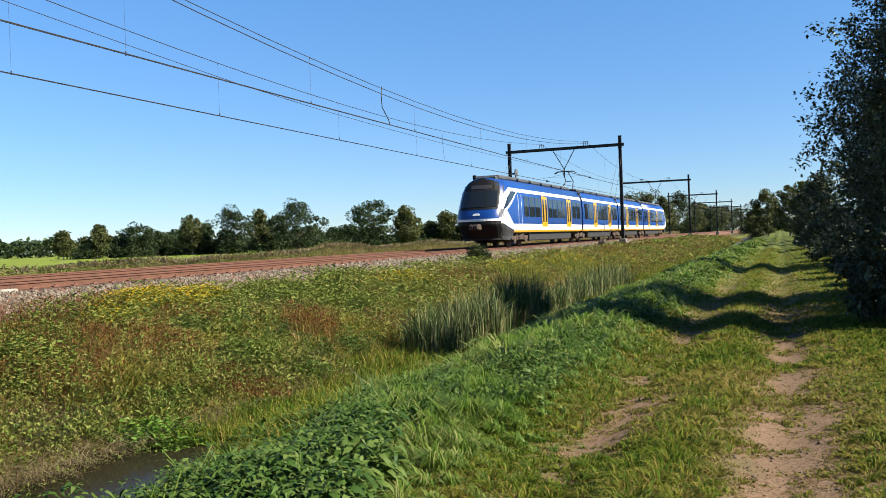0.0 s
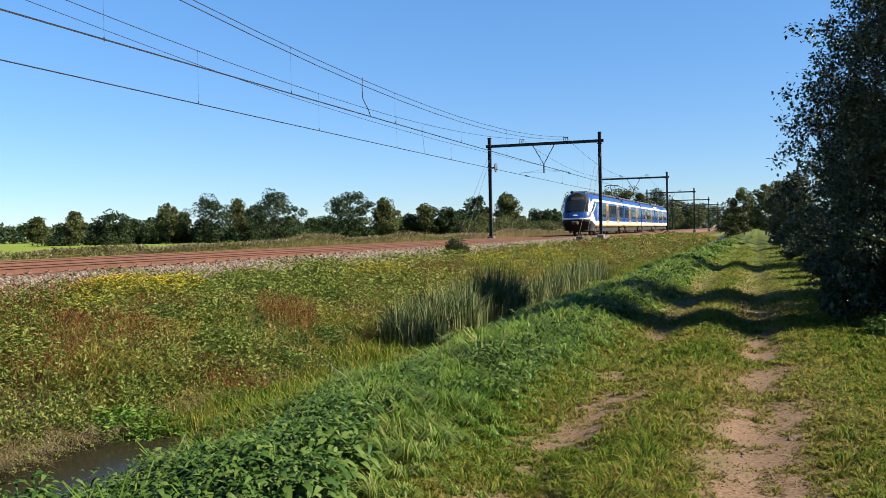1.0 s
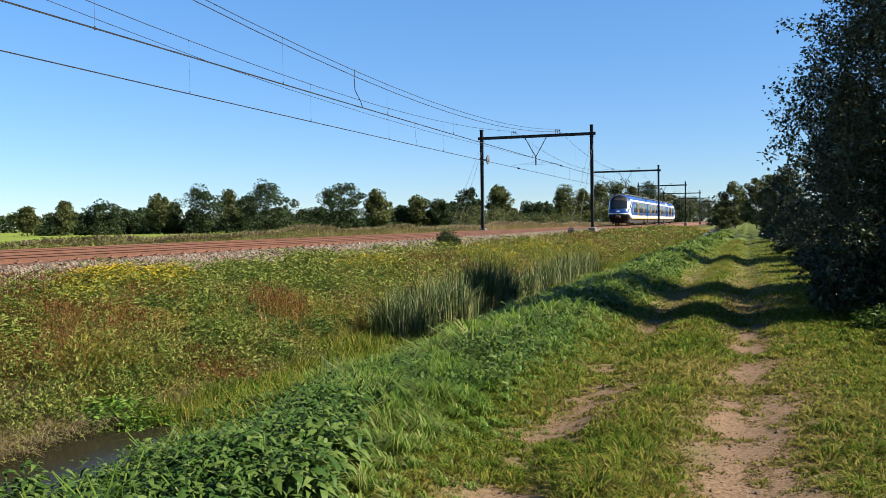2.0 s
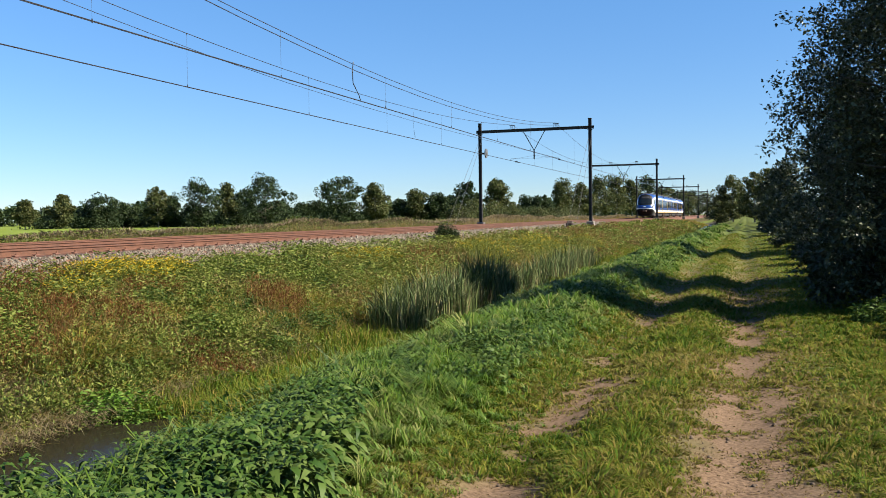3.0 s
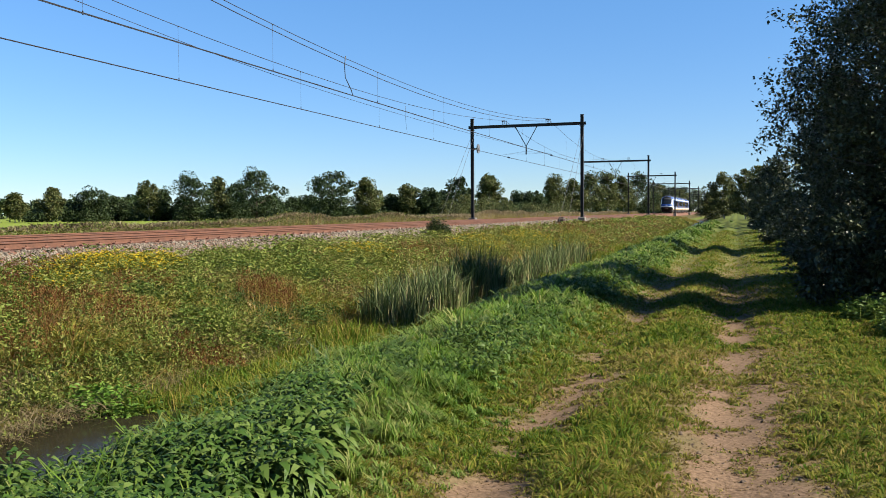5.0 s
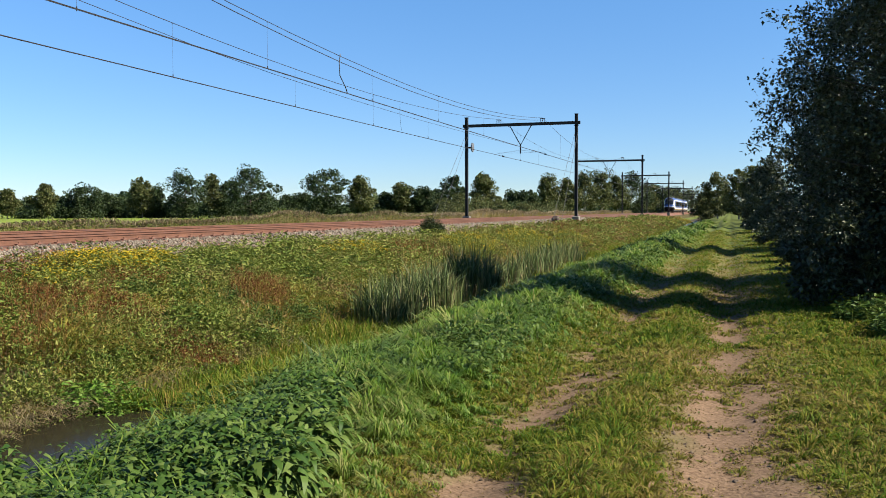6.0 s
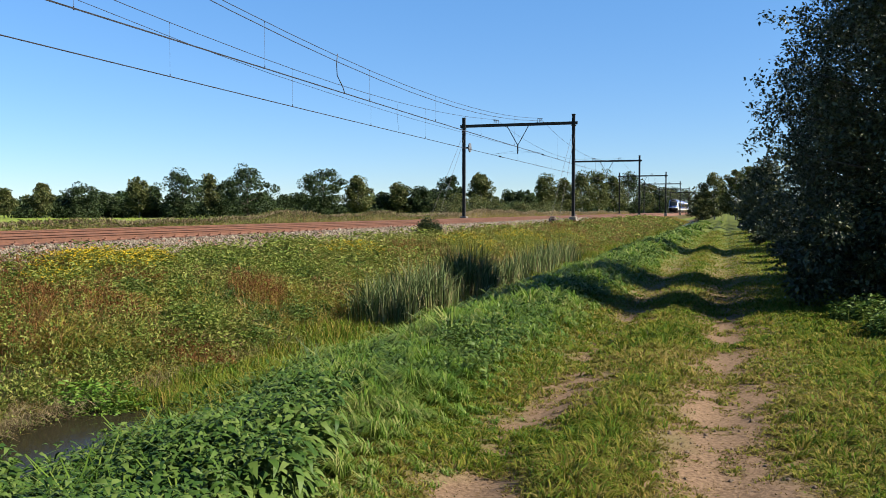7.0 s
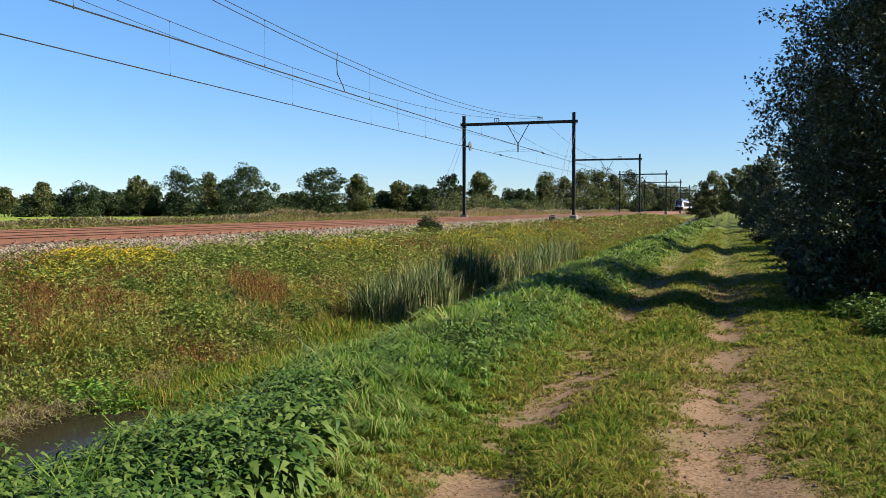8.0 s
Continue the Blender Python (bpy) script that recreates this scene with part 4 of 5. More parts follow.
def bare(x, y):
    """How worn the path is, 0 to 1: ragged patches along the two ruts."""
    q = np.stack([x, y], -1)
    rag = patchy(q, 2.3, 31) * 0.8 + patchy(q, 6.1, 32) * 0.9 + patchy(q, 15.0, 33) * 0.6 - 1.15
    rag = rag * np.clip(14 / y, 0, 1) ** 2
    left = np.exp(-((x + 1.38 + 0.1 * np.sin(y * 1.3)) / 0.33) ** 2)
    right = np.exp(-((x - 0.02 + 0.08 * np.sin(y * 1.9 + 1)) / np.interp(y, [4, 8.5, 10, 30], [0.46, 0.40, 0.28, 0.28])) ** 2)
    along_l = np.interp(y, [3.5, 5.4, 6.0, 7.0, 7.6, 8.6, 9.4, 13.5, 14.3, 15, 16, 40], [1.0, 0.95, 0.35, 0.35, 0.75, 0.75, 0.3, 0.2, 0.55, 0.55, 0.2, 0.1])
    along_r = np.interp(y, [3.5, 5.0, 5.6, 6.2, 8.0, 8.8, 9.6, 10.4, 12.5, 13.5, 16, 40], [0.95, 0.95, 0.7, 1.0, 1.05, 0.55, 0.35, 0.55, 0.35, 0.6, 0.2, 0.1])
    return np.clip(1.2 * left * along_l + right * along_r + rag * (0.4 + 0.8 * np.maximum(left, right)), 0, 1)


def build_path_grass():
    p = scatter(215000, -2.7, 5.5, 3.6, 75, 1.35, 6.5)
    worn = bare(p[:, 0], p[:, 1])
    keep = rng.random(len(p)) > np.clip(worn * 1.6 - 0.4, 0, 0.96)
    p, worn = p[keep], worn[keep]
    edge = np.clip((p[:, 0] - 0.8) / 1.2, 0, 1)
    h = 0.035 + 0.045 * patchy(p, 1.9, 1) + 0.03 * patchy(p, 6.0, 9) + 0.12 * edge * patchy(p, 0.7, 2) + 0.05 * np.exp(-((p[:, 0] + 0.8) / 0.4) ** 2) * patchy(p, 1.4, 14)
    h *= 1 - 0.75 * worn
    p, az, hue = tufts(p, 0.13, 0.35)
    h *= 0.55 + 0.9 * hue
    dry = rng.random(len(p)) < np.clip(worn * 1.6 + 1.3 * patchy(p, 0.9, 81) - 0.5, 0.05, 0.9)
    h = np.where(dry, h * 0.8, h * 1.1)
    for k, name, mat, label in ((~dry, "path_grass", SHORT_GRASS, "short trodden green grass on the sand path"), (dry, "yellowed_path_grass", DRY_GRASS, "short yellowed grass beside the path's ruts")):
        stuff(name, [grow(p[k], h[k], None, 0.0105, (0.4, 1.9), 6.0, 0.35, az[k])], mat, label, "grass")


def build_stubble():
    """Dead trodden stalks round the bare patches."""
    p = scatter(100000, -2.4, 1.2, 3.8, 30, 1.0, 6)
    worn = bare(p[:, 0], p[:, 1])
    p = p[(worn > 0.1) & (rng.random(len(p)) < np.interp(worn, [0.1, 0.35, 0.65, 1.0], [0.25, 1.0, 0.5, 0.07]))]
    stuff("path_stubble", [grow(p, 0.012, 0.035, 0.008, (0.8, 2.6), 6.0)], STUBBLE, "brown trodden grass stubble round the bare sand", "grass")


def build_crumbs():
    """Loose crumbs of sand and earth on the worn patches."""
    p = scatter(5000, -2.2, 0.9, 3.6, 18, 1.0, 6)
    p = p[bare(p[:, 0], p[:, 1]) > 0.45]
    p = p[rng.random(len(p)) < 0.06 + 0.94 * (patchy(p, 3.0, 71) > 0.7)]
    stuff("earth_crumbs", [pebbles(p, 0.004 + 0.022 * rng.random(len(p)) ** 4)], EARTH, "loose crumbs of dark earth on the bare sand", "earth")


def build_bank_grass():
    p = scatter(105000, -5.5, -1.7, 3.4, 130, 1.25, 6.5)
    x = p[:, 0]
    rise = np.clip((-1.85 - x + 0.35 * (patchy(p, 1.7, 41) - 0.5)) / 1.2, 0, 1) * np.clip((x + 5.9) / 1.2, 0.2, 1)
    keep = (rng.random(len(p)) < 0.25 + rise * 1.2) & ((p[:, 1] > 8.6) | (x > -4.55)) & (~nettle_bed(x, p[:, 1]) | (rng.random(len(p)) < 0.12))
    p, rise = p[keep], rise[keep]
    rise = np.where((p[:, 1] < 8.8) & (p[:, 0] < -3.8), rise * 0.45, rise)
    n = len(p)
    p, away, hue = tufts(p, 0.27, 0.62)
    tuft = 0.5 * patchy(p, 0.9, 3) + 0.75 * hue ** 1.5
    h = (0.04 + rise * (0.07 + 0.3 * tuft)) * rng.uniform(0.7, 1.25, n)
    w = 0.0092 * rng.uniform(0.6, 1.4, n) * np.maximum(1, np.hypot(p[:, 0], p[:, 1]) / 6) ** 0.85
    comb = 2.6 + 2.4 * np.sin(p[:, 0] * 0.9 + p[:, 1] * 0.6) + rng.normal(0, 0.9, n)
    comb = np.where(rng.random(n) < 0.7, away, comb)
    stuff("bank_grass", [arch_arrays(p - [0, 0, 0.01], h, w, h * rng.uniform(0.4, 1.8, n), comb)], BANK_GRASS, "long lush green grass falling over the ditch bank", "grass")
    c = scatter(520, -5.2, -2.5, 6.4, 80, 1.1, 8)
    c = c[patchy(c, 0.7, 55) > 0.36]
    m = len(c)
    far = np.maximum(1, c[:, 1] / 14) ** 0.5
    mounds("bank_herbs", c, rng.uniform(0.12, 0.34, m) * far, rng.uniform(0.16, 0.42, m), 85, 0.072, NETTLE, "leafy dark green herbs on the ditch bank", 0.33, True)
    # broad-leaved weeds among the bank grass
    p = scatter(15000, -4.9, -2.1, 7, 60, 1.2, 7)
    p = p[patchy(p, 0.8, 5) > 0.52]
    n = len(p)
    az = rng.uniform(0, 2 * np.pi, n)
    dirs = np.stack([np.cos(az), np.sin(az), rng.uniform(-0.3, 0.5, n)], -1)
    base = p + np.stack([np.zeros(n), np.zeros(n), rng.uniform(0.1, 0.36, n)], -1)
    L = rng.uniform(0.045, 0.095, n) * np.maximum(1, p[:, 1] / 12) ** 0.7
    stuff("bank_weeds", [long_leaf_arrays(base, dirs, L, L * 0.34, rng.uniform(0.3, 1.1, n))], NETTLE, "narrow green weed leaves among the bank grass", "weeds")


def build_nettles():
    arrays = []
    p = scatter(5200, -5.3, -2.0, 2.8, 9.5, 0.5, 5)
    p = p[nettle_bed(p[:, 0], p[:, 1])]
    n = len(p)
    tops = 0.16 + 0.30 * patchy(p, 2.1, 4) + rng.uniform(-0.08, 0.12, n)
    arrays.append(blade_arrays(p, tops, np.full(n, 0.007), rng.uniform(0, 0.25, n), rng.uniform(0, 6.28, n)))
    for tier in range(6):
        frac = 1.0 - 0.15 * tier
        spin = rng.uniform(0, 2 * np.pi, n)
        for q in range(3 if tier < 2 else 2):
            az = spin + q * (2.1 if tier < 2 else np.pi) + rng.normal(0, 0.3, n)
            out = np.stack([np.cos(az), np.sin(az), rng.uniform(-0.3, 0.2, n) + 0.3 * (tier == 0)], -1)
            base = p + np.stack([np.zeros(n), np.zeros(n), tops * frac], -1) + out * 0.015
            L = rng.uniform(0.06, 0.125, n) * (0.6 if tier == 0 else 1)
            arrays.append(long_leaf_arrays(base, out, L, L * 0.44, rng.uniform(0.4, 1.4, n)))
    stuff("nettles", arrays, NETTLE, "dense bed of dark green nettles at the ditch edge", "nettles")


def build_meadow():
    p = scatter(210000, -14.0, -6.9, 5, 190, 1.2, 8)
    x = p[:, 0]
    tall = np.interp(x, [-14.0, -13.2, -12, -8.5, -7.2, -6.9], [0.05, 0.08, 0.24, 0.40, 0.34, 0.2])
    h = tall * (0.12 + 0.7 * patchy(p, 0.55, 6) + 0.6 * patchy(p, 1.7, 16) ** 1.5)
    h *= np.interp(p[:, 1], [20, 34], [1.0, 1.5])
    p, az, hue = tufts(p, 0.34, 0.45)
    h *= 0.5 + 0.9 * hue
    stuff("meadow_grass", [grow(p, h, None, 0.0115, (0.3, 1.7), 7.0, 0.35, az)], MEADOW, "rough olive and brown meadow grass beside the railway", "grass")
    p = scatter(46000, -13.0, -7.0, 5.5, 150, 1.15, 9)
    m = patchy(p, 0.5, 8)
    p, m = p[m > 0.3], m[m > 0.3]
    n = len(p)
    az = rng.uniform(0, 2 * np.pi, n)
    dirs = np.stack([np.cos(az), np.sin(az), rng.uniform(-0.2, 0.9, n)], -1)
    base = p + np.stack([np.zeros(n), np.zeros(n), rng.uniform(0.08, 0.48, n) * (0.5 + m)], -1)
    L = rng.uniform(0.03, 0.075, n) * np.maximum(1, np.hypot(p[:, 0], p[:, 1]) / 10) ** 0.8
    stuff("meadow_herbs", [leaf_arrays(base, dirs, L, L * 0.4)], HERB, "leafy green herbs in the rough meadow", "weeds")
    # leafy plants of several kinds stand close together
    c = scatter(2700, -12.7, -6.9, 5.2, 130, 1.15, 9)
    pick, m = patchy(c, 0.8, 61) * 0.7 + 0.3 * rng.random(len(c)) - np.interp(c[:, 1], [20, 34], [0, 0.22]), len(c)
    far = np.maximum(1, np.hypot(c[:, 0], c[:, 1]) / 14) ** 0.6
    low = np.interp(c[:, 0], [-12.7, -11.5, -9, -6.9], [0.45, 0.8, 1.0, 0.8])
    r, h = rng.uniform(0.1, 0.34, m) * far, rng.uniform(0.12, 0.5, m) * low
    for lo, hi, mat, nm, label in ((-1, 0.27, WITHERED, "brown_weeds", "low brown withered weeds in the meadow"), (0.27, 0.47, OLIVE, "olive_weeds", "olive yellowing leafy weeds in the meadow"), (0.47, 0.68, HERB, "green_weeds", "fresh green leafy weeds in the meadow"), (0.68, 2, NETTLE, "dark_weeds", "dark green leafy weeds in the meadow")):
        k = (pick > lo) & (pick <= hi)
        mounds(nm, c[k], r[k], h[k], 100, 0.047, mat, label)
    # weeds crowd the ditch edge
    c = scatter(110, -8.5, -7.5, 6.6, 13, 0.4, 8)
    m = len(c)
    mounds("ditch_edge_weeds", c, rng.uniform(0.12, 0.3, m), rng.uniform(0.35, 0.68, m), 110, 0.055, HERB, "tall leafy weeds crowding the ditch edge")
    # tall rough grass further along
    p = scatter(15000, -12.6, -7.6, 24, 170, 1.0, 28)
    m = patchy(p, 0.35, 91)
    for k, name, mat, label in ((m > 0.5, "tall_meadow_grass", OLIVE, "tall olive rough grass along the ditch"), (m < 0.42, "tall_brown_grass", WITHERED, "tall brown withered grass along the ditch")):
        stuff(name, [grow(p[k], 0.35 + 0.6 * patchy(p[k], 0.8, 92), None, 0.012, (0.1, 0.7), 14)], mat, label, "grass")
    # reddish seed heads drift through the meadow
    p = scatter(26000, -12.8, -7.4, 6, 120, 1.1, 9)
    p = p[patchy(p, 0.42, 11) > 0.78]
    n = len(p)
    h = rng.uniform(0.3, 0.6, n)
    far = np.maximum(1, p[:, 1] / 14) ** 0.7
    seeds = []
    for k in range(3):
        az = rng.uniform(0, 6.28, n)
        top = p + np.stack([rng.normal(0, 0.02, n), rng.normal(0, 0.02, n), h * rng.uniform(0.6, 1.0, n)], -1)
        seeds.append(leaf_arrays(top, np.stack([np.cos(az) * 0.4, np.sin(az) * 0.4, np.ones(n)], -1), rng.uniform(0.03, 0.06, n) * far, 0.012 * far))
    stuff("sorrel_stalks", seeds + [grow(p, h, None, 0.006, (0.0, 0.3), 9)], DOCK, "red-brown sorrel seed stalks in the meadow", "weeds")
    # bleached straw on the ditch edge and at the foot of the ballast
    p = np.concatenate([scatter(12000, -8.8, -7.0, 5.5, 40, 1.0, 8), scatter(9000, -13.6, -12.3, 8, 90, 1.0, 12), scatter(3000, -8.8, -7.5, 6.0, 9.4, 0.5, 8)])
    p = p[patchy(p, 0.7, 13) > 0.42]
    stuff("dry_straw", [grow(p, 0.15, 0.42, 0.008, (0.5, 1.8), 9)], STRAW, "bleached dry straw on the ditch bank", "grass")


def clump(name, label, category, x, y, rx, ry, n, build, group=""):
    """A thing made of plants round one spot."""
    r, a = np.sqrt(rng.random(n)), rng.uniform(0, 2 * np.pi, n)
    px, py = x + rx * r * np.cos(a) * rng.uniform(0.85, 1.2, n), y + ry * r * np.sin(a) * rng.uniform(0.85, 1.2, n)
    p = np.stack([px, py, ground_z(px, py)], -1)
    top = tagged(empty(name, x, y, float(ground_z(x, y))), label, category, group)
    for nm, arrays, mat, lb in build(p, r):
        v, f = joined(arrays)
        ob = new(nm, mesh_from(nm, v - np.array(top.location), f, mat))
        ob.parent = top
        tagged(ob, lb, kind="stuff")
    return top


def herb_leaves(p, tops, per, size, spread=0.5):
    arrays = []
    n = len(p)
    for k in range(per):
        az = rng.uniform(0, 6.28, n)
        out = np.stack([np.cos(az), np.sin(az), rng.uniform(-0.3, 0.6, n)], -1)
        base = p + np.stack([np.zeros(n), np.zeros(n), tops * rng.uniform(1 - spread, 1.0, n)], -1) + out * 0.03
        L = size * rng.uniform(0.6, 1.3, n)
        arrays.append(leaf_arrays(base, out, L, L * 0.45))
    return arrays


def tansy(height, flower):
    def build(p, r):
        n = len(p)
        tops = height * (1.05 - 0.35 * r ** 2) * rng.uniform(0.75, 1.1, n)
        green = herb_leaves(p, tops, 11, 0.065, 0.8) + [blade_arrays(p, tops, np.full(n, 0.01), rng.uniform(0, 0.2, n), rng.uniform(0, 6.28, n))]
        heads = []
        pick = rng.random(n) < flower
        q, tq = p[pick], tops[pick]
        m = len(q)
        for k in range(7):
            base = q + np.stack([rng.normal(0, 0.04, m), rng.normal(0, 0.04, m), tq + rng.normal(0, 0.02, m)], -1)
            az = rng.uniform(0, 6.28, m)
            heads.append(leaf_arrays(base, np.stack([np.cos(az), np.sin(az), rng.uniform(-0.1, 0.4, m)], -1), rng.uniform(0.022, 0.042, m), np.full(m, 0.028), 0.05, 0))
        return [("foliage", green, HERB, ""), ("flower_mass", heads, BLOOM, "flat yellow flower heads")]
    return build


def leafy_clump(height, size, mat, per=8):
    def build(p, r):
        tops = height * (1.05 - 0.4 * r ** 2) * rng.uniform(0.7, 1.1, len(p))
        return [("foliage", herb_leaves(p, tops, per, size, 0.85), mat, ""), ("stem_mass", [blade_arrays(p, tops, np.full(len(p), 0.009), rng.uniform(0, 0.2, len(p)), rng.uniform(0, 6.28, len(p)))], HERB, "")]
    return build


def seed_clump(height, mat):
    def build(p, r):
        n = len(p)
        tops = height * rng.uniform(0.6, 1.1, n)
        heads = []
        for k in range(7):
            az = rng.uniform(0, 6.28, n)
            base = p + np.stack([rng.normal(0, 0.03, n), rng.normal(0, 0.03, n), tops * rng.uniform(0.45, 1.0, n)], -1)
            heads.append(leaf_arrays(base, np.stack([np.cos(az) * 0.6, np.sin(az) * 0.6, np.ones(n)], -1), rng.uniform(0.03, 0.07, n), np.full(n, 0.016)))
        return [("seed_mass", heads, mat, ""), ("stalk_mass", [blade_arrays(p, tops, np.full(n, 0.008), rng.uniform(0, 0.25, n), rng.uniform(0, 6.28, n))], MEADOW, "")]
    return build


def reeds(height, lean=0.25):
    def build(p, r):
        n = len(p)
        h = height * (1.05 - 0.3 * r ** 2) * rng.uniform(0.5, 1.12, n)
        base = p.copy()
        base[:, 2] = np.maximum(base[:, 2], -0.75)
        green = [blade_arrays(base, h, rng.uniform(0.022, 0.045, n), np.abs(rng.normal(0, lean * 1.7, n)), rng.uniform(0, 6.28, n))]
        k = n // 7
        dead = [blade_arrays(base[:k] + [0, -0.1, 0], h[:k] * 0.65, np.full(k, 0.02), rng.uniform(0.2, 1.3, k), rng.uniform(3, 6.2, k))]
        return [("blade_mass", green, REED, ""), ("dead_blade_mass", dead, STRAW, "bleached dead blades")]
    return build


def build_clumps():
    g = "flowering tansy clumps"
    for x, y, rx, ry, h, n, fl in ((-11.2, 12.6, 0.6, 0.6, 0.4, 260, 0.45), (-11.8, 14.4, 0.8, 1.4, 0.58, 800, 0.8), (-12.0, 16.2, 0.5, 0.9, 0.5, 350, 0.8), (-10.8, 24.6, 0.8, 1.8, 0.55, 500, 0.7), (-9.4, 32.5, 1.0, 2.6, 0.8, 700, 0.4), (-9.0, 40.5, 1.2, 3.6, 0.85, 800, 0.4), (-8.6, 50, 1.0, 3.6, 0.75, 500, 0.3)):
        clump("tansy_clump", "clump of green tansy topped with yellow flower heads", "flowers", x, y, rx, ry, n, tansy(h, fl), g)
    for x, y, rx, ry, h, n in ((-9.5, 8.9, 0.9, 0.8, 0.6, 600), (-10.4, 10.2, 0.8, 0.7, 0.5, 400), (-12.4, 19.8, 0.7, 1.3, 0.45, 300), (-12.7, 24.5, 0.6, 1.6, 0.45, 350), (-8.3, 12.4, 0.5, 0.45, 0.5, 220)):
        clump("leafy_weed_clump", "tall dark green leafy weeds in the rough meadow", "weeds", x, y, rx, ry, n, leafy_clump(h, 0.075, HERB, 10), "leafy weed clumps")
    for x, y, rx, ry, h, n in ((-7.05, 8.75, 0.6, 0.55, 0.55, 420), (-6.9, 10.8, 0.4, 0.45, 0.35, 260), (-6.3, 13.6, 0.5, 0.7, 0.35, 200)):
        clump("fresh_herb_clump", "bright green low herbs growing at the ditch water", "weeds", x, y, rx, ry, n, leafy_clump(h, 0.08, FRESH, 9), "fresh herb clumps")
    for x, y, rx, ry, h, n in ((-9.4, 11.2, 1.0, 0.8, 0.5, 420), (-8.7, 15.3, 0.55, 0.7, 0.66, 420), (-7.5, 11.2, 0.6, 0.45, 0.38, 260), (-10.4, 13.6, 0.5, 0.8, 0.5, 220), (-9.3, 55, 1.2, 2.5, 0.9, 320), (-10.2, 28, 0.6, 1.2, 0.6, 200)):
        clump("dock_clump", "clump of rust-brown dock seed heads", "weeds", x, y, rx, ry, n, seed_clump(h, DOCK), "dock clumps")
    for x, y, rx, ry, h, n in ((-6.8, 17.0, 0.6, 0.9, 1.3, 300), (-6.6, 18.9, 0.65, 1.1, 1.45, 380), (-6.35, 21.6, 0.7, 1.1, 1.75, 480), (-6.6, 27.0, 0.6, 1.2, 1.2, 240), (-6.7, 31.5, 0.7, 1.6, 1.35, 280), (-6.9, 37.5, 0.8, 2.2, 1.4, 300), (-5.6, 11.3, 0.25, 0.3, 0.7, 40)):
        clump("reed_clump", "clump of stiff grey-green reeds standing in the ditch", "reeds", x, y, rx, ry, int(n * 1.7), reeds(h), "reed clumps")
    clump("small_shrub", "small dark shrub at the foot of the ballast", "shrub", -13.0, 38.3, 0.5, 0.5, 260, leafy_clump(0.9, 0.1, OAK_LEAF, 12))


build_path_grass()
build_stubble()
build_crumbs()
build_bank_grass()
build_nettles()
build_meadow()
build_clumps()


def build_ditch_plants():
    """The ditch is overgrown but for a short stretch of open water."""
    p = scatter(30000, -7.6, -4.4, 6.0, 110, 1.1, 9)
    p = p[(p[:, 1] > 9.0 + 0.4 * np.sin(p[:, 0] * 4)) | (p[:, 0] > -5.3 - 0.12 * (p[:, 1] - 6))]
    p[:, 2] = np.maximum(p[:, 2], -0.7)
    h = 0.18 + 0.42 * patchy(p, 0.9, 51)
    stuff("ditch_grass", [grow(p, h, None, 0.011, (0.15, 1.1), 8)], SHORT_GRASS, "yellow-green grass overgrowing the ditch", "grass")
    p = scatter(3400, -8.4, -7.1, 6.2, 14, 0.5, 8)
    p[:, 2] = np.maximum(p[:, 2], -0.68)
    stuff("bank_straw", [arch_arrays(p, rng.uniform(0.08, 0.22, len(p)), np.full(len(p), 0.008), rng.uniform(0.15, 0.5, len(p)), rng.normal(0.2, 0.8, len(p)))], STRAW, "matted dead straw hanging over the ditch water", "grass")
    for x, y in ((2.3, 12.6), (2.0, 14.0), (2.9, 11.4)):
        clump("edge_weed_clump", "low leafy green weeds at the path edge", "weeds", x, y, 0.5, 0.6, 160, leafy_clump(0.38, 0.085, NETTLE, 8), "path edge weeds")


build_ditch_plants()


def build_dark_weeds():
    """Darker leafy weeds dotted through the meadow."""
    for x, y, r, h in ((-8.2, 12.1, 0.4, 0.5), (-8.0, 10.1, 0.45, 0.4), (-9.8, 12.9, 0.35, 0.5), (-7.4, 12.9, 0.35, 0.45), (-10.8, 17.6, 0.5, 0.5), (-9.2, 18.5, 0.4, 0.5), (-11.4, 21.5, 0.6, 0.5), (-7.9, 15.4, 0.35, 0.5), (-10.0, 8.4, 0.5, 0.55), (-9.6, 21.8, 0.45, 0.5), (-10.5, 30.0, 0.6, 0.55)):
        clump("dark_weed_clump", "small dark green leafy weed in the meadow", "weeds", x, y, r, r * 1.2, 120, leafy_clump(h, 0.07, NETTLE, 9), "dark weed clumps")


build_dark_weeds()


def build_water():
    m, nt, b = material("dark_ditch_water", 0.12)
    b.inputs["Base Color"].default_value = (0.014, 0.012, 0.007, 1)
    b.inputs["IOR"].default_value, b.inputs["Specular IOR Level"].default_value = 1.33, 0.07  # weak mirroring stands in for the bank's dark reflection and scum
    bump(nt, b, noise_tex(nt, 5, 3), 0.04, 0.02)
    bm = bmesh.new()
    vs = [bm.verts.new(c) for c in ((-8.6, -60, -0.66), (-4.6, -60, -0.66), (-4.6, 260, -0.66), (-8.6, 260, -0.66))]
    bm.faces.new(vs)
    tagged(part("water", bm, m), "dark still water in the ditch", "water", kind="structure")


build_water()

# ---- trees ----


def limb_mesh(name, trunk, limbs, mat, parent):
    bm = bmesh.new()
    for a, b, r0, r1 in trunk + limbs:
        rod(bm, a, b, r0, r1, 7)
    return part(name, bm, mat, parent)


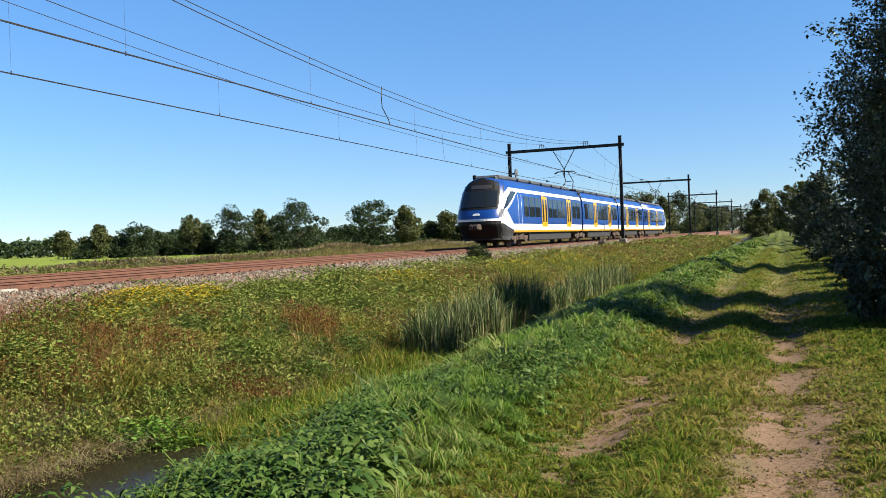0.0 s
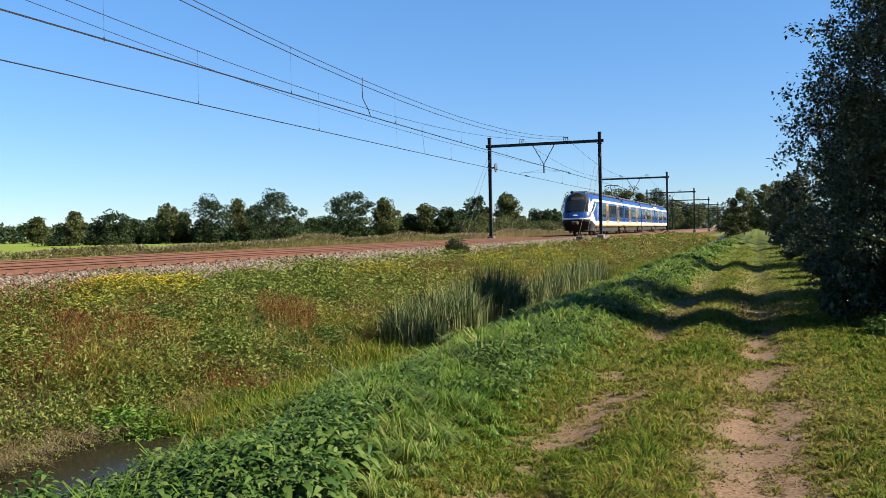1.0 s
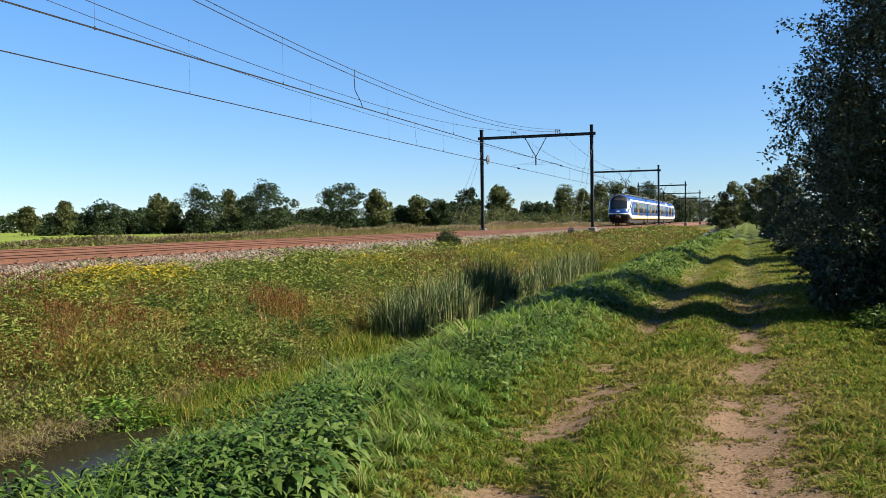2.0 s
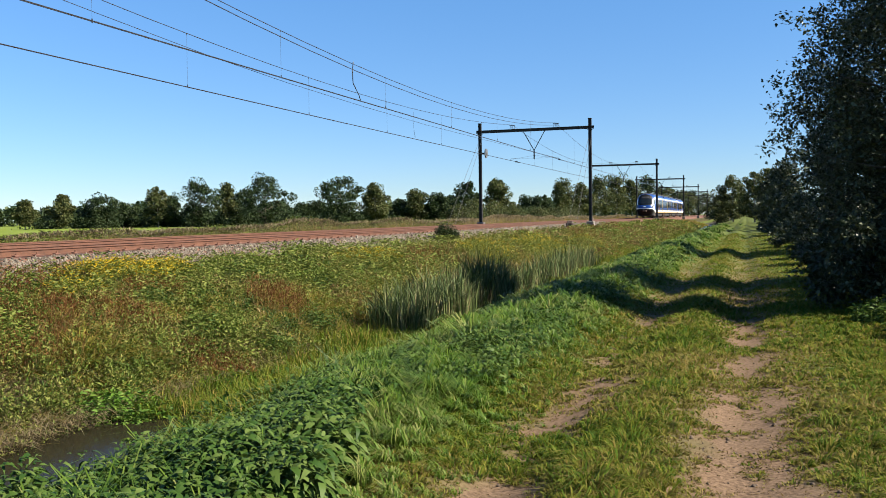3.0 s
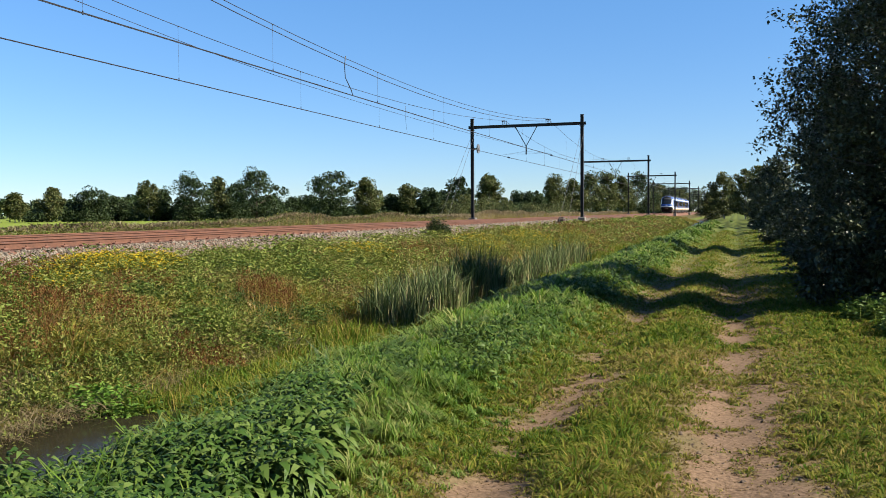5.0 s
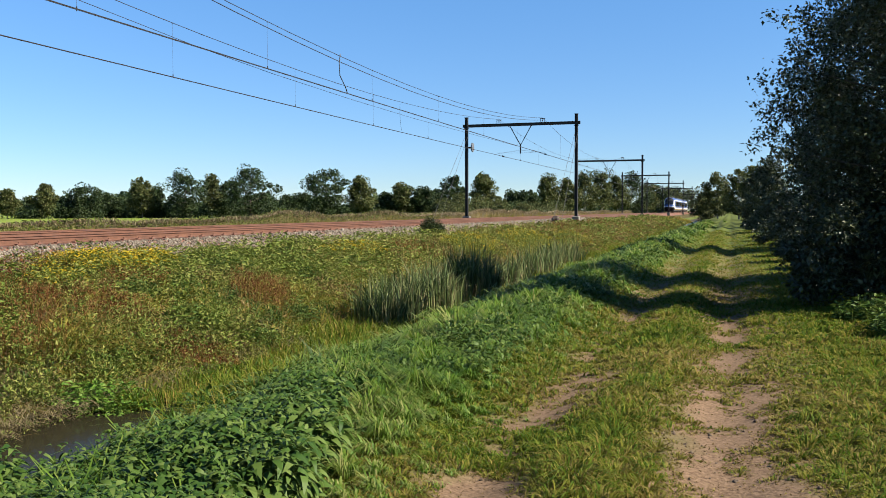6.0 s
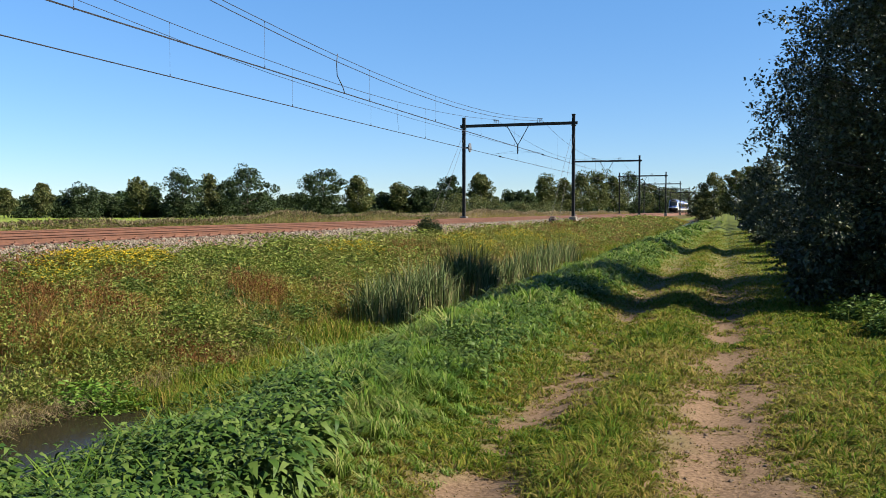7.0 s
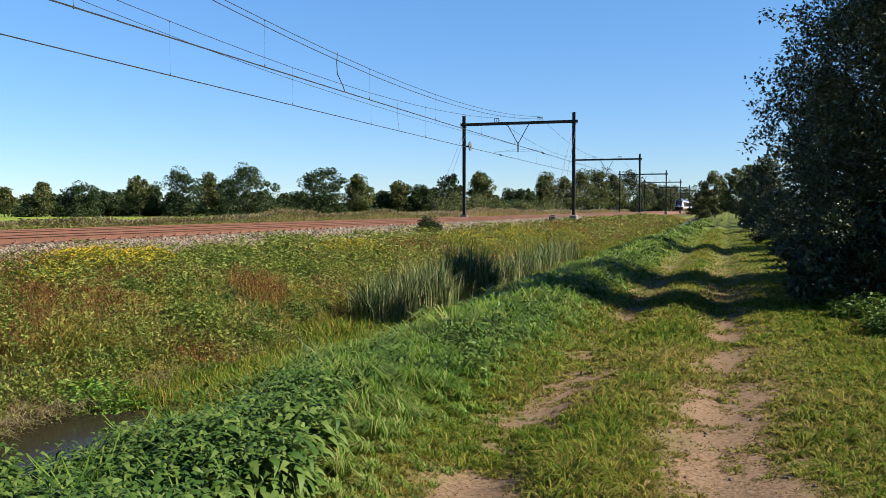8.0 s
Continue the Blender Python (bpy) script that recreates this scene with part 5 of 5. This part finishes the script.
def tree(name, label, x, y, h, width, leaf, bark, leaves, size, low=0.22, group="", clumps=26, base_z=None, twigs=False, deep=1.0):
    """Tapered trunk with limbs and an uneven crown of leaf clumps with gaps."""
    z0 = float(ground_z(x, y)) if base_z is None else base_z
    t = tagged(empty(name, x, y, z0), label, "tree" if "tree" in name else "bush", group)
    r = width / 2
    lean = rng.normal(0, 0.03, 2)
    axis = lambda s: Vector((lean[0] * s * h, lean[1] * s * h, s * h))
    tr = max(0.05, h * 0.018)
    trunk = [(axis(s0), axis(s1), tr * (1 - s0 * 0.9), tr * (1 - s1 * 0.9)) for s0, s1 in ((-0.02, 0.3), (0.3, 0.6), (0.6, 0.93))]
    limbs, centres = [], []
    sway = rng.uniform(0, 6.28)
    for k in range(clumps):
        s = low + (0.98 - low) * ((k + rng.random()) / clumps)
        u = (s - low) / (1 - low)
        prof = min(1.0, ((1.02 - u) / 0.46) ** 0.85) * (0.8 + 0.2 * min(1, u / 0.2)) * 0.86 if twigs else (math.sin(math.pi * (0.14 + 0.80 * u)) ** 0.7) * (1 - 0.25 * u) * (1 + 0.28 * math.sin(7 * u + sway))
        az = k * 2.4 + rng.normal(0, 0.5)
        reach = r * prof * (rng.uniform(0.4, 1.05) if twigs else rng.uniform(0.3, 1.1))
        c = axis(s) + Vector((math.cos(az) * reach, math.sin(az) * reach * deep, rng.normal(0, (0.02 if twigs else 0.03) * h)))
        centres.append(c)
        a = axis(max(0.05, s - 0.12 - 0.1 * reach / h))
        limbs.append((a, a.lerp(c, 0.55) + Vector((0, 0, 0.02 * h)), tr * 0.32 * (1.1 - s), tr * 0.18))
        limbs.append((a.lerp(c, 0.55) + Vector((0, 0, 0.02 * h)), c, tr * 0.18, tr * 0.05))
    limb_mesh("trunk", trunk, limbs, bark, t)
    C = np.array(centres)
    n = leaves
    which = rng.integers(0, len(C), n)
    if twigs:
        # leaves strung along thin shoots that spring from every clump
        per = 6
        shoots = len(C) * per
        root = C[np.repeat(np.arange(len(C)), per)] + rng.normal(size=(shoots, 3)) * 0.22 * r * 0.5
        radial = root * np.array([1, 1, 0.0])
        way = unit(unit(radial) * 0.8 + rng.normal(size=(shoots, 3)) * 0.55 + np.array([0, 0, 0.55]))
        far = rng.uniform(0.25, 0.75, shoots) * min(1.0, r * 0.42)
        sh = rng.integers(0, shoots, n)
        u = rng.random(n)
        pos = root[sh] + way[sh] * (far[sh] * u)[:, None] + rng.normal(size=(n, 3)) * (0.05 + 0.10 * (1 - u))[:, None]
        out = unit(way[sh] * 0.5 + rng.normal(size=(n, 3)) * 0.8)
        core = rng.random(n) < 0.42
        pos[core] = (C[which] * rng.uniform(0.35, 1.0, (n, 1)) + rng.normal(size=(n, 3)) * 0.28)[core]
        pos[core, 2] = (C[which, 2] + rng.normal(size=n) * 0.35)[core]
    else:
        spread = np.array([0.21, 0.21, 0.15]) * (0.55 * r + 0.1 * h) * rng.uniform(0.35, 1.5, len(C))[which][:, None]
        g = rng.normal(size=(n, 3))
        g *= np.minimum(1, 1.6 / (np.linalg.norm(g, axis=1, keepdims=True) + 1e-6))
        pos = C[which] + g * spread
        out = unit(g + rng.normal(size=(n, 3)) * 0.7 + np.array([0, 0, -0.15]))
    pos[:, 2] = np.maximum(pos[:, 2], 0.03 * h * rng.random(n))
    L = size * rng.uniform(0.6, 1.3, n)
    v, f = leaf_arrays(pos, out, L, L * 0.62, 0.15, 0.15)
    crown = new("crown", mesh_from("crown", v, f, leaf))
    crown.parent = t
    return t


OAK, BIRCH = (OAK_LEAF, BARK), (BIRCH_LEAF, BARK_PALE)
FIELD_EDGE = ((-168, 172, 7.2, 5.1, 1), (-178, 190, 5.5, 7.0, 0), (-165, 181, 9.0, 7.0, 1), (-168, 192, 5.1, 6.3, 0), (-161, 191, 8.4, 9.5, 0), (-160, 199, 6.7, 6.8, 0), (-161, 207, 5.3, 6.5, 0),
              (-147, 196, 10.1, 7.0, 1), (-147, 202, 8.5, 6.0, 0), (-135, 198, 12.3, 9.6, 0), (-135, 210, 12.1, 6.0, 1), (-132, 213, 9.9, 6.6, 0), (-119, 203, 13.6, 11.6, 0), (-125, 234, 6.4, 6.4, 0), (-123, 240, 7.3, 7.8, 0))
TRACKSIDE = ((-97, 203, 12.7, 11.2, 0), (-91, 211, 10.8, 8.4, 1), (-89, 223, 6.4, 6.8, 0), (-83, 220, 9.4, 6.2, 1), (-78, 222, 8.2, 7.4, 0), (-76, 228, 7.4, 5.4, 0), (-66, 210, 10.4, 7.0, 0), (-57, 207, 10.9, 7.8, 1),
             (-61, 253, 7.5, 7.0, 0), (-57, 254, 7.7, 6.6, 0), (-55, 275, 13.2, 8.4, 1), (-50, 281, 12.2, 8.2, 1), (-45, 287, 14.0, 9.4, 1), (-41, 297, 15.2, 9.8, 1), (-37, 308, 14.0, 9.6, 1), (-34, 320, 15.4, 11.4, 0),
             (-31, 352, 12.5, 10.0, 1), (-30, 392, 12.4, 10.5, 0), (-28, 440, 13.0, 11.0, 1), (-28, 500, 14.5, 12.0, 0), (-26, 570, 15.0, 13.0, 1))


def build_trees():
    for table, group, where in ((FIELD_EDGE, "trees along the field edge", "at the far edge of the field"), (TRACKSIDE, "trees along the far side of the railway", "beyond the railway")):
        for x, y, h, w, pale in table:
            leaf, bark = BIRCH if pale else OAK
            kind = "slender olive-green birch " if pale else "broad dark green oak "
            tree("birch_tree" if pale else "oak_tree", kind + where, x, y, h * 0.95, w * (1.0 if pale else 1.16), leaf, bark, int(3600 + 330 * w), 0.54, 0.05 if not pale else 0.24, group, 44, base_z=-0.1)
    # dark alders beside the path
    # the last alder stands unseen to the right, adding shadow across the path
    for x, y, h, w, n, c in ((3.5, 16.4, 6.4, 5.8, 90000, 130), (4.0, 22.0, 8.2, 5.6, 76000, 120), (3.9, 39.0, 6.6, 5.4, 32000, 90), (3.4, 66, 2.6, 4.0, 9000, 40), (3.4, 90.0, 6.0, 5.0, 9000, 40), (3.2, 118, 6.0, 5.0, 7000, 40), (7.4, 21.8, 7.8, 5.4, 14000, 60)):
        tree("alder_tree", "dense dark green alder with branches down to the path edge", x, y, h, w, BUSH_LEAF, BARK, n, 0.075 * max(1, (y / 17) ** 0.7), 0.05, "alders beside the path", c, twigs=True, deep=0.6 if y < 17 else 1.25 if 30 < y < 45 else 0.85)
    for x, y, h, w, n in ((2.5, 16.2, 1.8, 3.2, 9000), (2.6, 18.9, 1.7, 3.0, 8000), (2.7, 22.2, 1.8, 3.0, 7000), (2.6, 26.0, 1.0, 2.2, 5000), (2.6, 29.5, 1.1, 2.4, 5000), (2.7, 33.0, 1.1, 2.4, 5000), (2.9, 43.5, 1.3, 3.0, 4500), (2.9, 49, 1.4, 3.2, 4000), (2.9, 55, 1.4, 3.2, 4000), (2.9, 69, 1.5, 3.4, 3500), (2.9, 76, 1.6, 3.6, 3500), (2.9, 83, 1.7, 3.6, 3000), (2.7, 99, 3.2, 4.0, 3000), (2.7, 108, 3.2, 4.0, 3000)):
        tree("hedge_bush", "low dense dark green bush along the path edge", x, y, h, w, BUSH_LEAF, BARK, n, 0.10 * max(1, (y / 26) ** 0.7), 0.05, "bushes along the path edge", 26)
    for x, y, h, w, pale in ((-2.4, 178, 8.6, 5.2, 1), (1.4, 168, 8.6, 5.4, 1), (3.6, 150, 8.8, 5.0, 1), (4.6, 132, 7.4, 4.8, 0), (-6.4, 240, 5.4, 5.6, 1), (-8.6, 290, 7.4, 7.0, 1), (-7.5, 340, 9.0, 8.0, 0), (-10.0, 410, 11.0, 8.5, 1), (-10.5, 500, 12.0, 9.0, 0)):
        leaf, bark = BIRCH if pale else OAK
        tree("path_end_tree", "leafy tree standing where the path bends away", x, y, h, w, leaf, bark, 5200, 0.4, 0.12, "trees where the path ends", 34)
    for x, y, h, w in ((-29.5, 92, 2.6, 5.5), (-30.5, 99, 3.4, 6.5), (-31, 107, 3.2, 6.0), (-30, 116, 2.8, 6.0), (-29.5, 128, 2.6, 6.0), (-30, 142, 2.6, 6.5), (-30, 158, 2.8, 6.5)):
        tree("trackside_shrub", "green rounded shrub behind the far railway track", x, y, h, w, BIRCH_LEAF, BARK, 3600, 0.2, 0.08, "shrubs behind the railway", 24)


def build_far_strip():
    """Reeds and weeds between the far track and the field."""
    k = 64000
    y = rng.uniform(9 ** 0.5, 240 ** 0.5, k) ** 2
    x = -25.0 - np.abs(rng.normal(0, 1.6, k))
    p = np.stack([x, y, ground_z(x, y)], -1)
    tall = np.interp(y, [9, 26, 36, 45, 100, 240], [1.25, 1.22, 1.15, 1.25, 1.4, 1.2]) * (0.55 + 0.6 * patchy(p, 0.3, 21))
    half = rng.random(k) < np.interp(y, [24, 34], [0.15, 0.55])
    stuff("trackside_weeds", [grow(p[~half], tall[~half], None, 0.012, (0.2, 1.0), 20)], MEADOW, "rough green weeds behind the far railway track", "weeds")
    m = (rng.random(k) < 0.8) & (y < 80)
    az = rng.uniform(0, 6.28, m.sum())
    hb = p[m] + np.stack([np.zeros(m.sum()), np.zeros(m.sum()), tall[m] * rng.uniform(0.3, 1.05, m.sum())], -1)
    L = rng.uniform(0.08, 0.17, m.sum())
    stuff("trackside_herbs", [leaf_arrays(hb, np.stack([np.cos(az), np.sin(az), rng.uniform(-0.2, 0.8, m.sum())], -1), L, L * 0.5)], HERB, "green leafy herbs behind the far railway track", "weeds")
    q, tq = p[half], tall[half]
    n = len(q)
    top = q + np.stack([np.zeros(n), np.zeros(n), tq * 0.85], -1)
    az = rng.uniform(0, 6.28, n)
    plumes = leaf_arrays(top, np.stack([np.cos(az) * 0.5, np.sin(az) * 0.5, np.ones(n)], -1), rng.uniform(0.14, 0.28, n), np.full(n, 0.05) * np.maximum(1, y[half] / 50), 0.1, 0.3)
    stuff("reed_plumes", [grow(q, tq, None, 0.010, (0.0, 0.4), 20), plumes], PLUME, "pinkish-brown reed plumes behind the far railway track", "reeds")


def build_far_woods():
    """A low band of woods on the horizon."""
    n = 26000
    th = np.radians(rng.uniform(-14, 52, n))
    R = rng.uniform(470, 560, n)
    top = 8.5 + 2.2 * np.sin(th * 40) + 1.8 * np.sin(th * 97 + 1) + 1.2 * np.sin(th * 211)
    pos = np.stack([-R * np.sin(th), R * np.cos(th), top * np.sqrt(rng.random(n)) - 1.2], -1)
    keep = (np.abs(pos[:, 0] + 18) > 12)
    pos = pos[keep]
    d = rng.normal(size=pos.shape)
    L = rng.uniform(1.6, 3.2, len(pos))
    stuff("far_woods", [leaf_arrays(pos, d, L, L * 0.75, 0.15, 0.1)], OAK_LEAF, "low band of distant dark green woods", "woods")


def build_field_hedge():
    """Dark undergrowth that joins the trees along the field."""
    n = 30000
    edge = np.array([(x, y) for x, y, *_ in sorted(FIELD_EDGE + TRACKSIDE[:10])], float)
    u = rng.uniform(0, len(edge) - 1, n)
    k = u.astype(int)
    at = edge[k] + (edge[k + 1] - edge[k]) * (u - k)[:, None] + rng.normal(size=(n, 2)) * 2.0 + np.array([0, 4.0])
    top = 3.0 + 1.1 * np.sin(u * 5.1) + 0.9 * np.sin(u * 12.7 + 1)
    pos = np.stack([at[:, 0], at[:, 1], top * np.sqrt(rng.random(n)) - 0.2], -1)
    L = rng.uniform(0.4, 0.8, n)
    stuff("field_hedge", [leaf_arrays(pos, rng.normal(size=(n, 3)), L, L * 0.65, 0.15, 0.1)], OAK_LEAF, "dark green undergrowth between the trees at the field edge", "hedge")


def build_pale_wall():
    bm = bmesh.new()
    for k in range(5):
        box(bm, -48.5 + 2.2 * k, -46.6 + 2.2 * k, 268, 268.3, 0.0, 1.5, 0.03)
    tagged(part("garden_wall", bm, WHITE_STONE), "low pale garden wall far behind the railway", "wall")


build_pale_wall()
build_trees()
build_field_hedge()
build_far_strip()
build_far_woods()


def build_stones():
    """Loose ballast stones on the shoulder that faces the path."""
    n = 30000
    y = rng.uniform(8 ** 0.5, 95 ** 0.5, n) ** 2
    s = rng.random(n)
    x = -14.4 + 1.9 * s
    z = np.where(x < -14.3, -0.175, -0.175 - (x + 14.3) * 0.575 / 1.8) + rail_z(y)
    c = np.stack([x, y, z], -1)
    v, f = pebbles(c, rng.uniform(0.026, 0.066, n) * np.maximum(1, y / 22) ** 0.6)
    m, nt, b = material("ballast_stones", 0.9)
    rnd = nt.nodes.new("ShaderNodeNewGeometry").outputs["Random Per Island"]
    nt.links.new(ramp(nt, rnd, [(0.0, (0.0266, 0.0191, 0.0124)), (0.3, (0.0622, 0.0465, 0.0315)), (0.7, (0.108, 0.0847, 0.0614)), (1.0, (0.174, 0.146, 0.112))]), b.inputs["Base Color"])
    tagged(new("ballast_stones", mesh_from("ballast_stones", v, f, m)), "loose grey-brown crushed stones on the ballast shoulder", "stones", kind="stuff")


build_stones()


# ---- motion ----
def motions():
    rows = []
    for t in (0.0, 1.0, 2.0, 3.0, 4.0, 5.0, 6.0, 7.0, 8.0):
        rows.append((t, pose(NEAR_X, TRAIN_Y0 + TRAIN_V * t - 0.5 * TRAIN_A * t * t, float(rail_z(TRAIN_Y0 + TRAIN_V * t)))))
    walk(train, rows)


TRAIN_Y0, TRAIN_V, TRAIN_A = 46.9, 34.9, 0.45
motions()
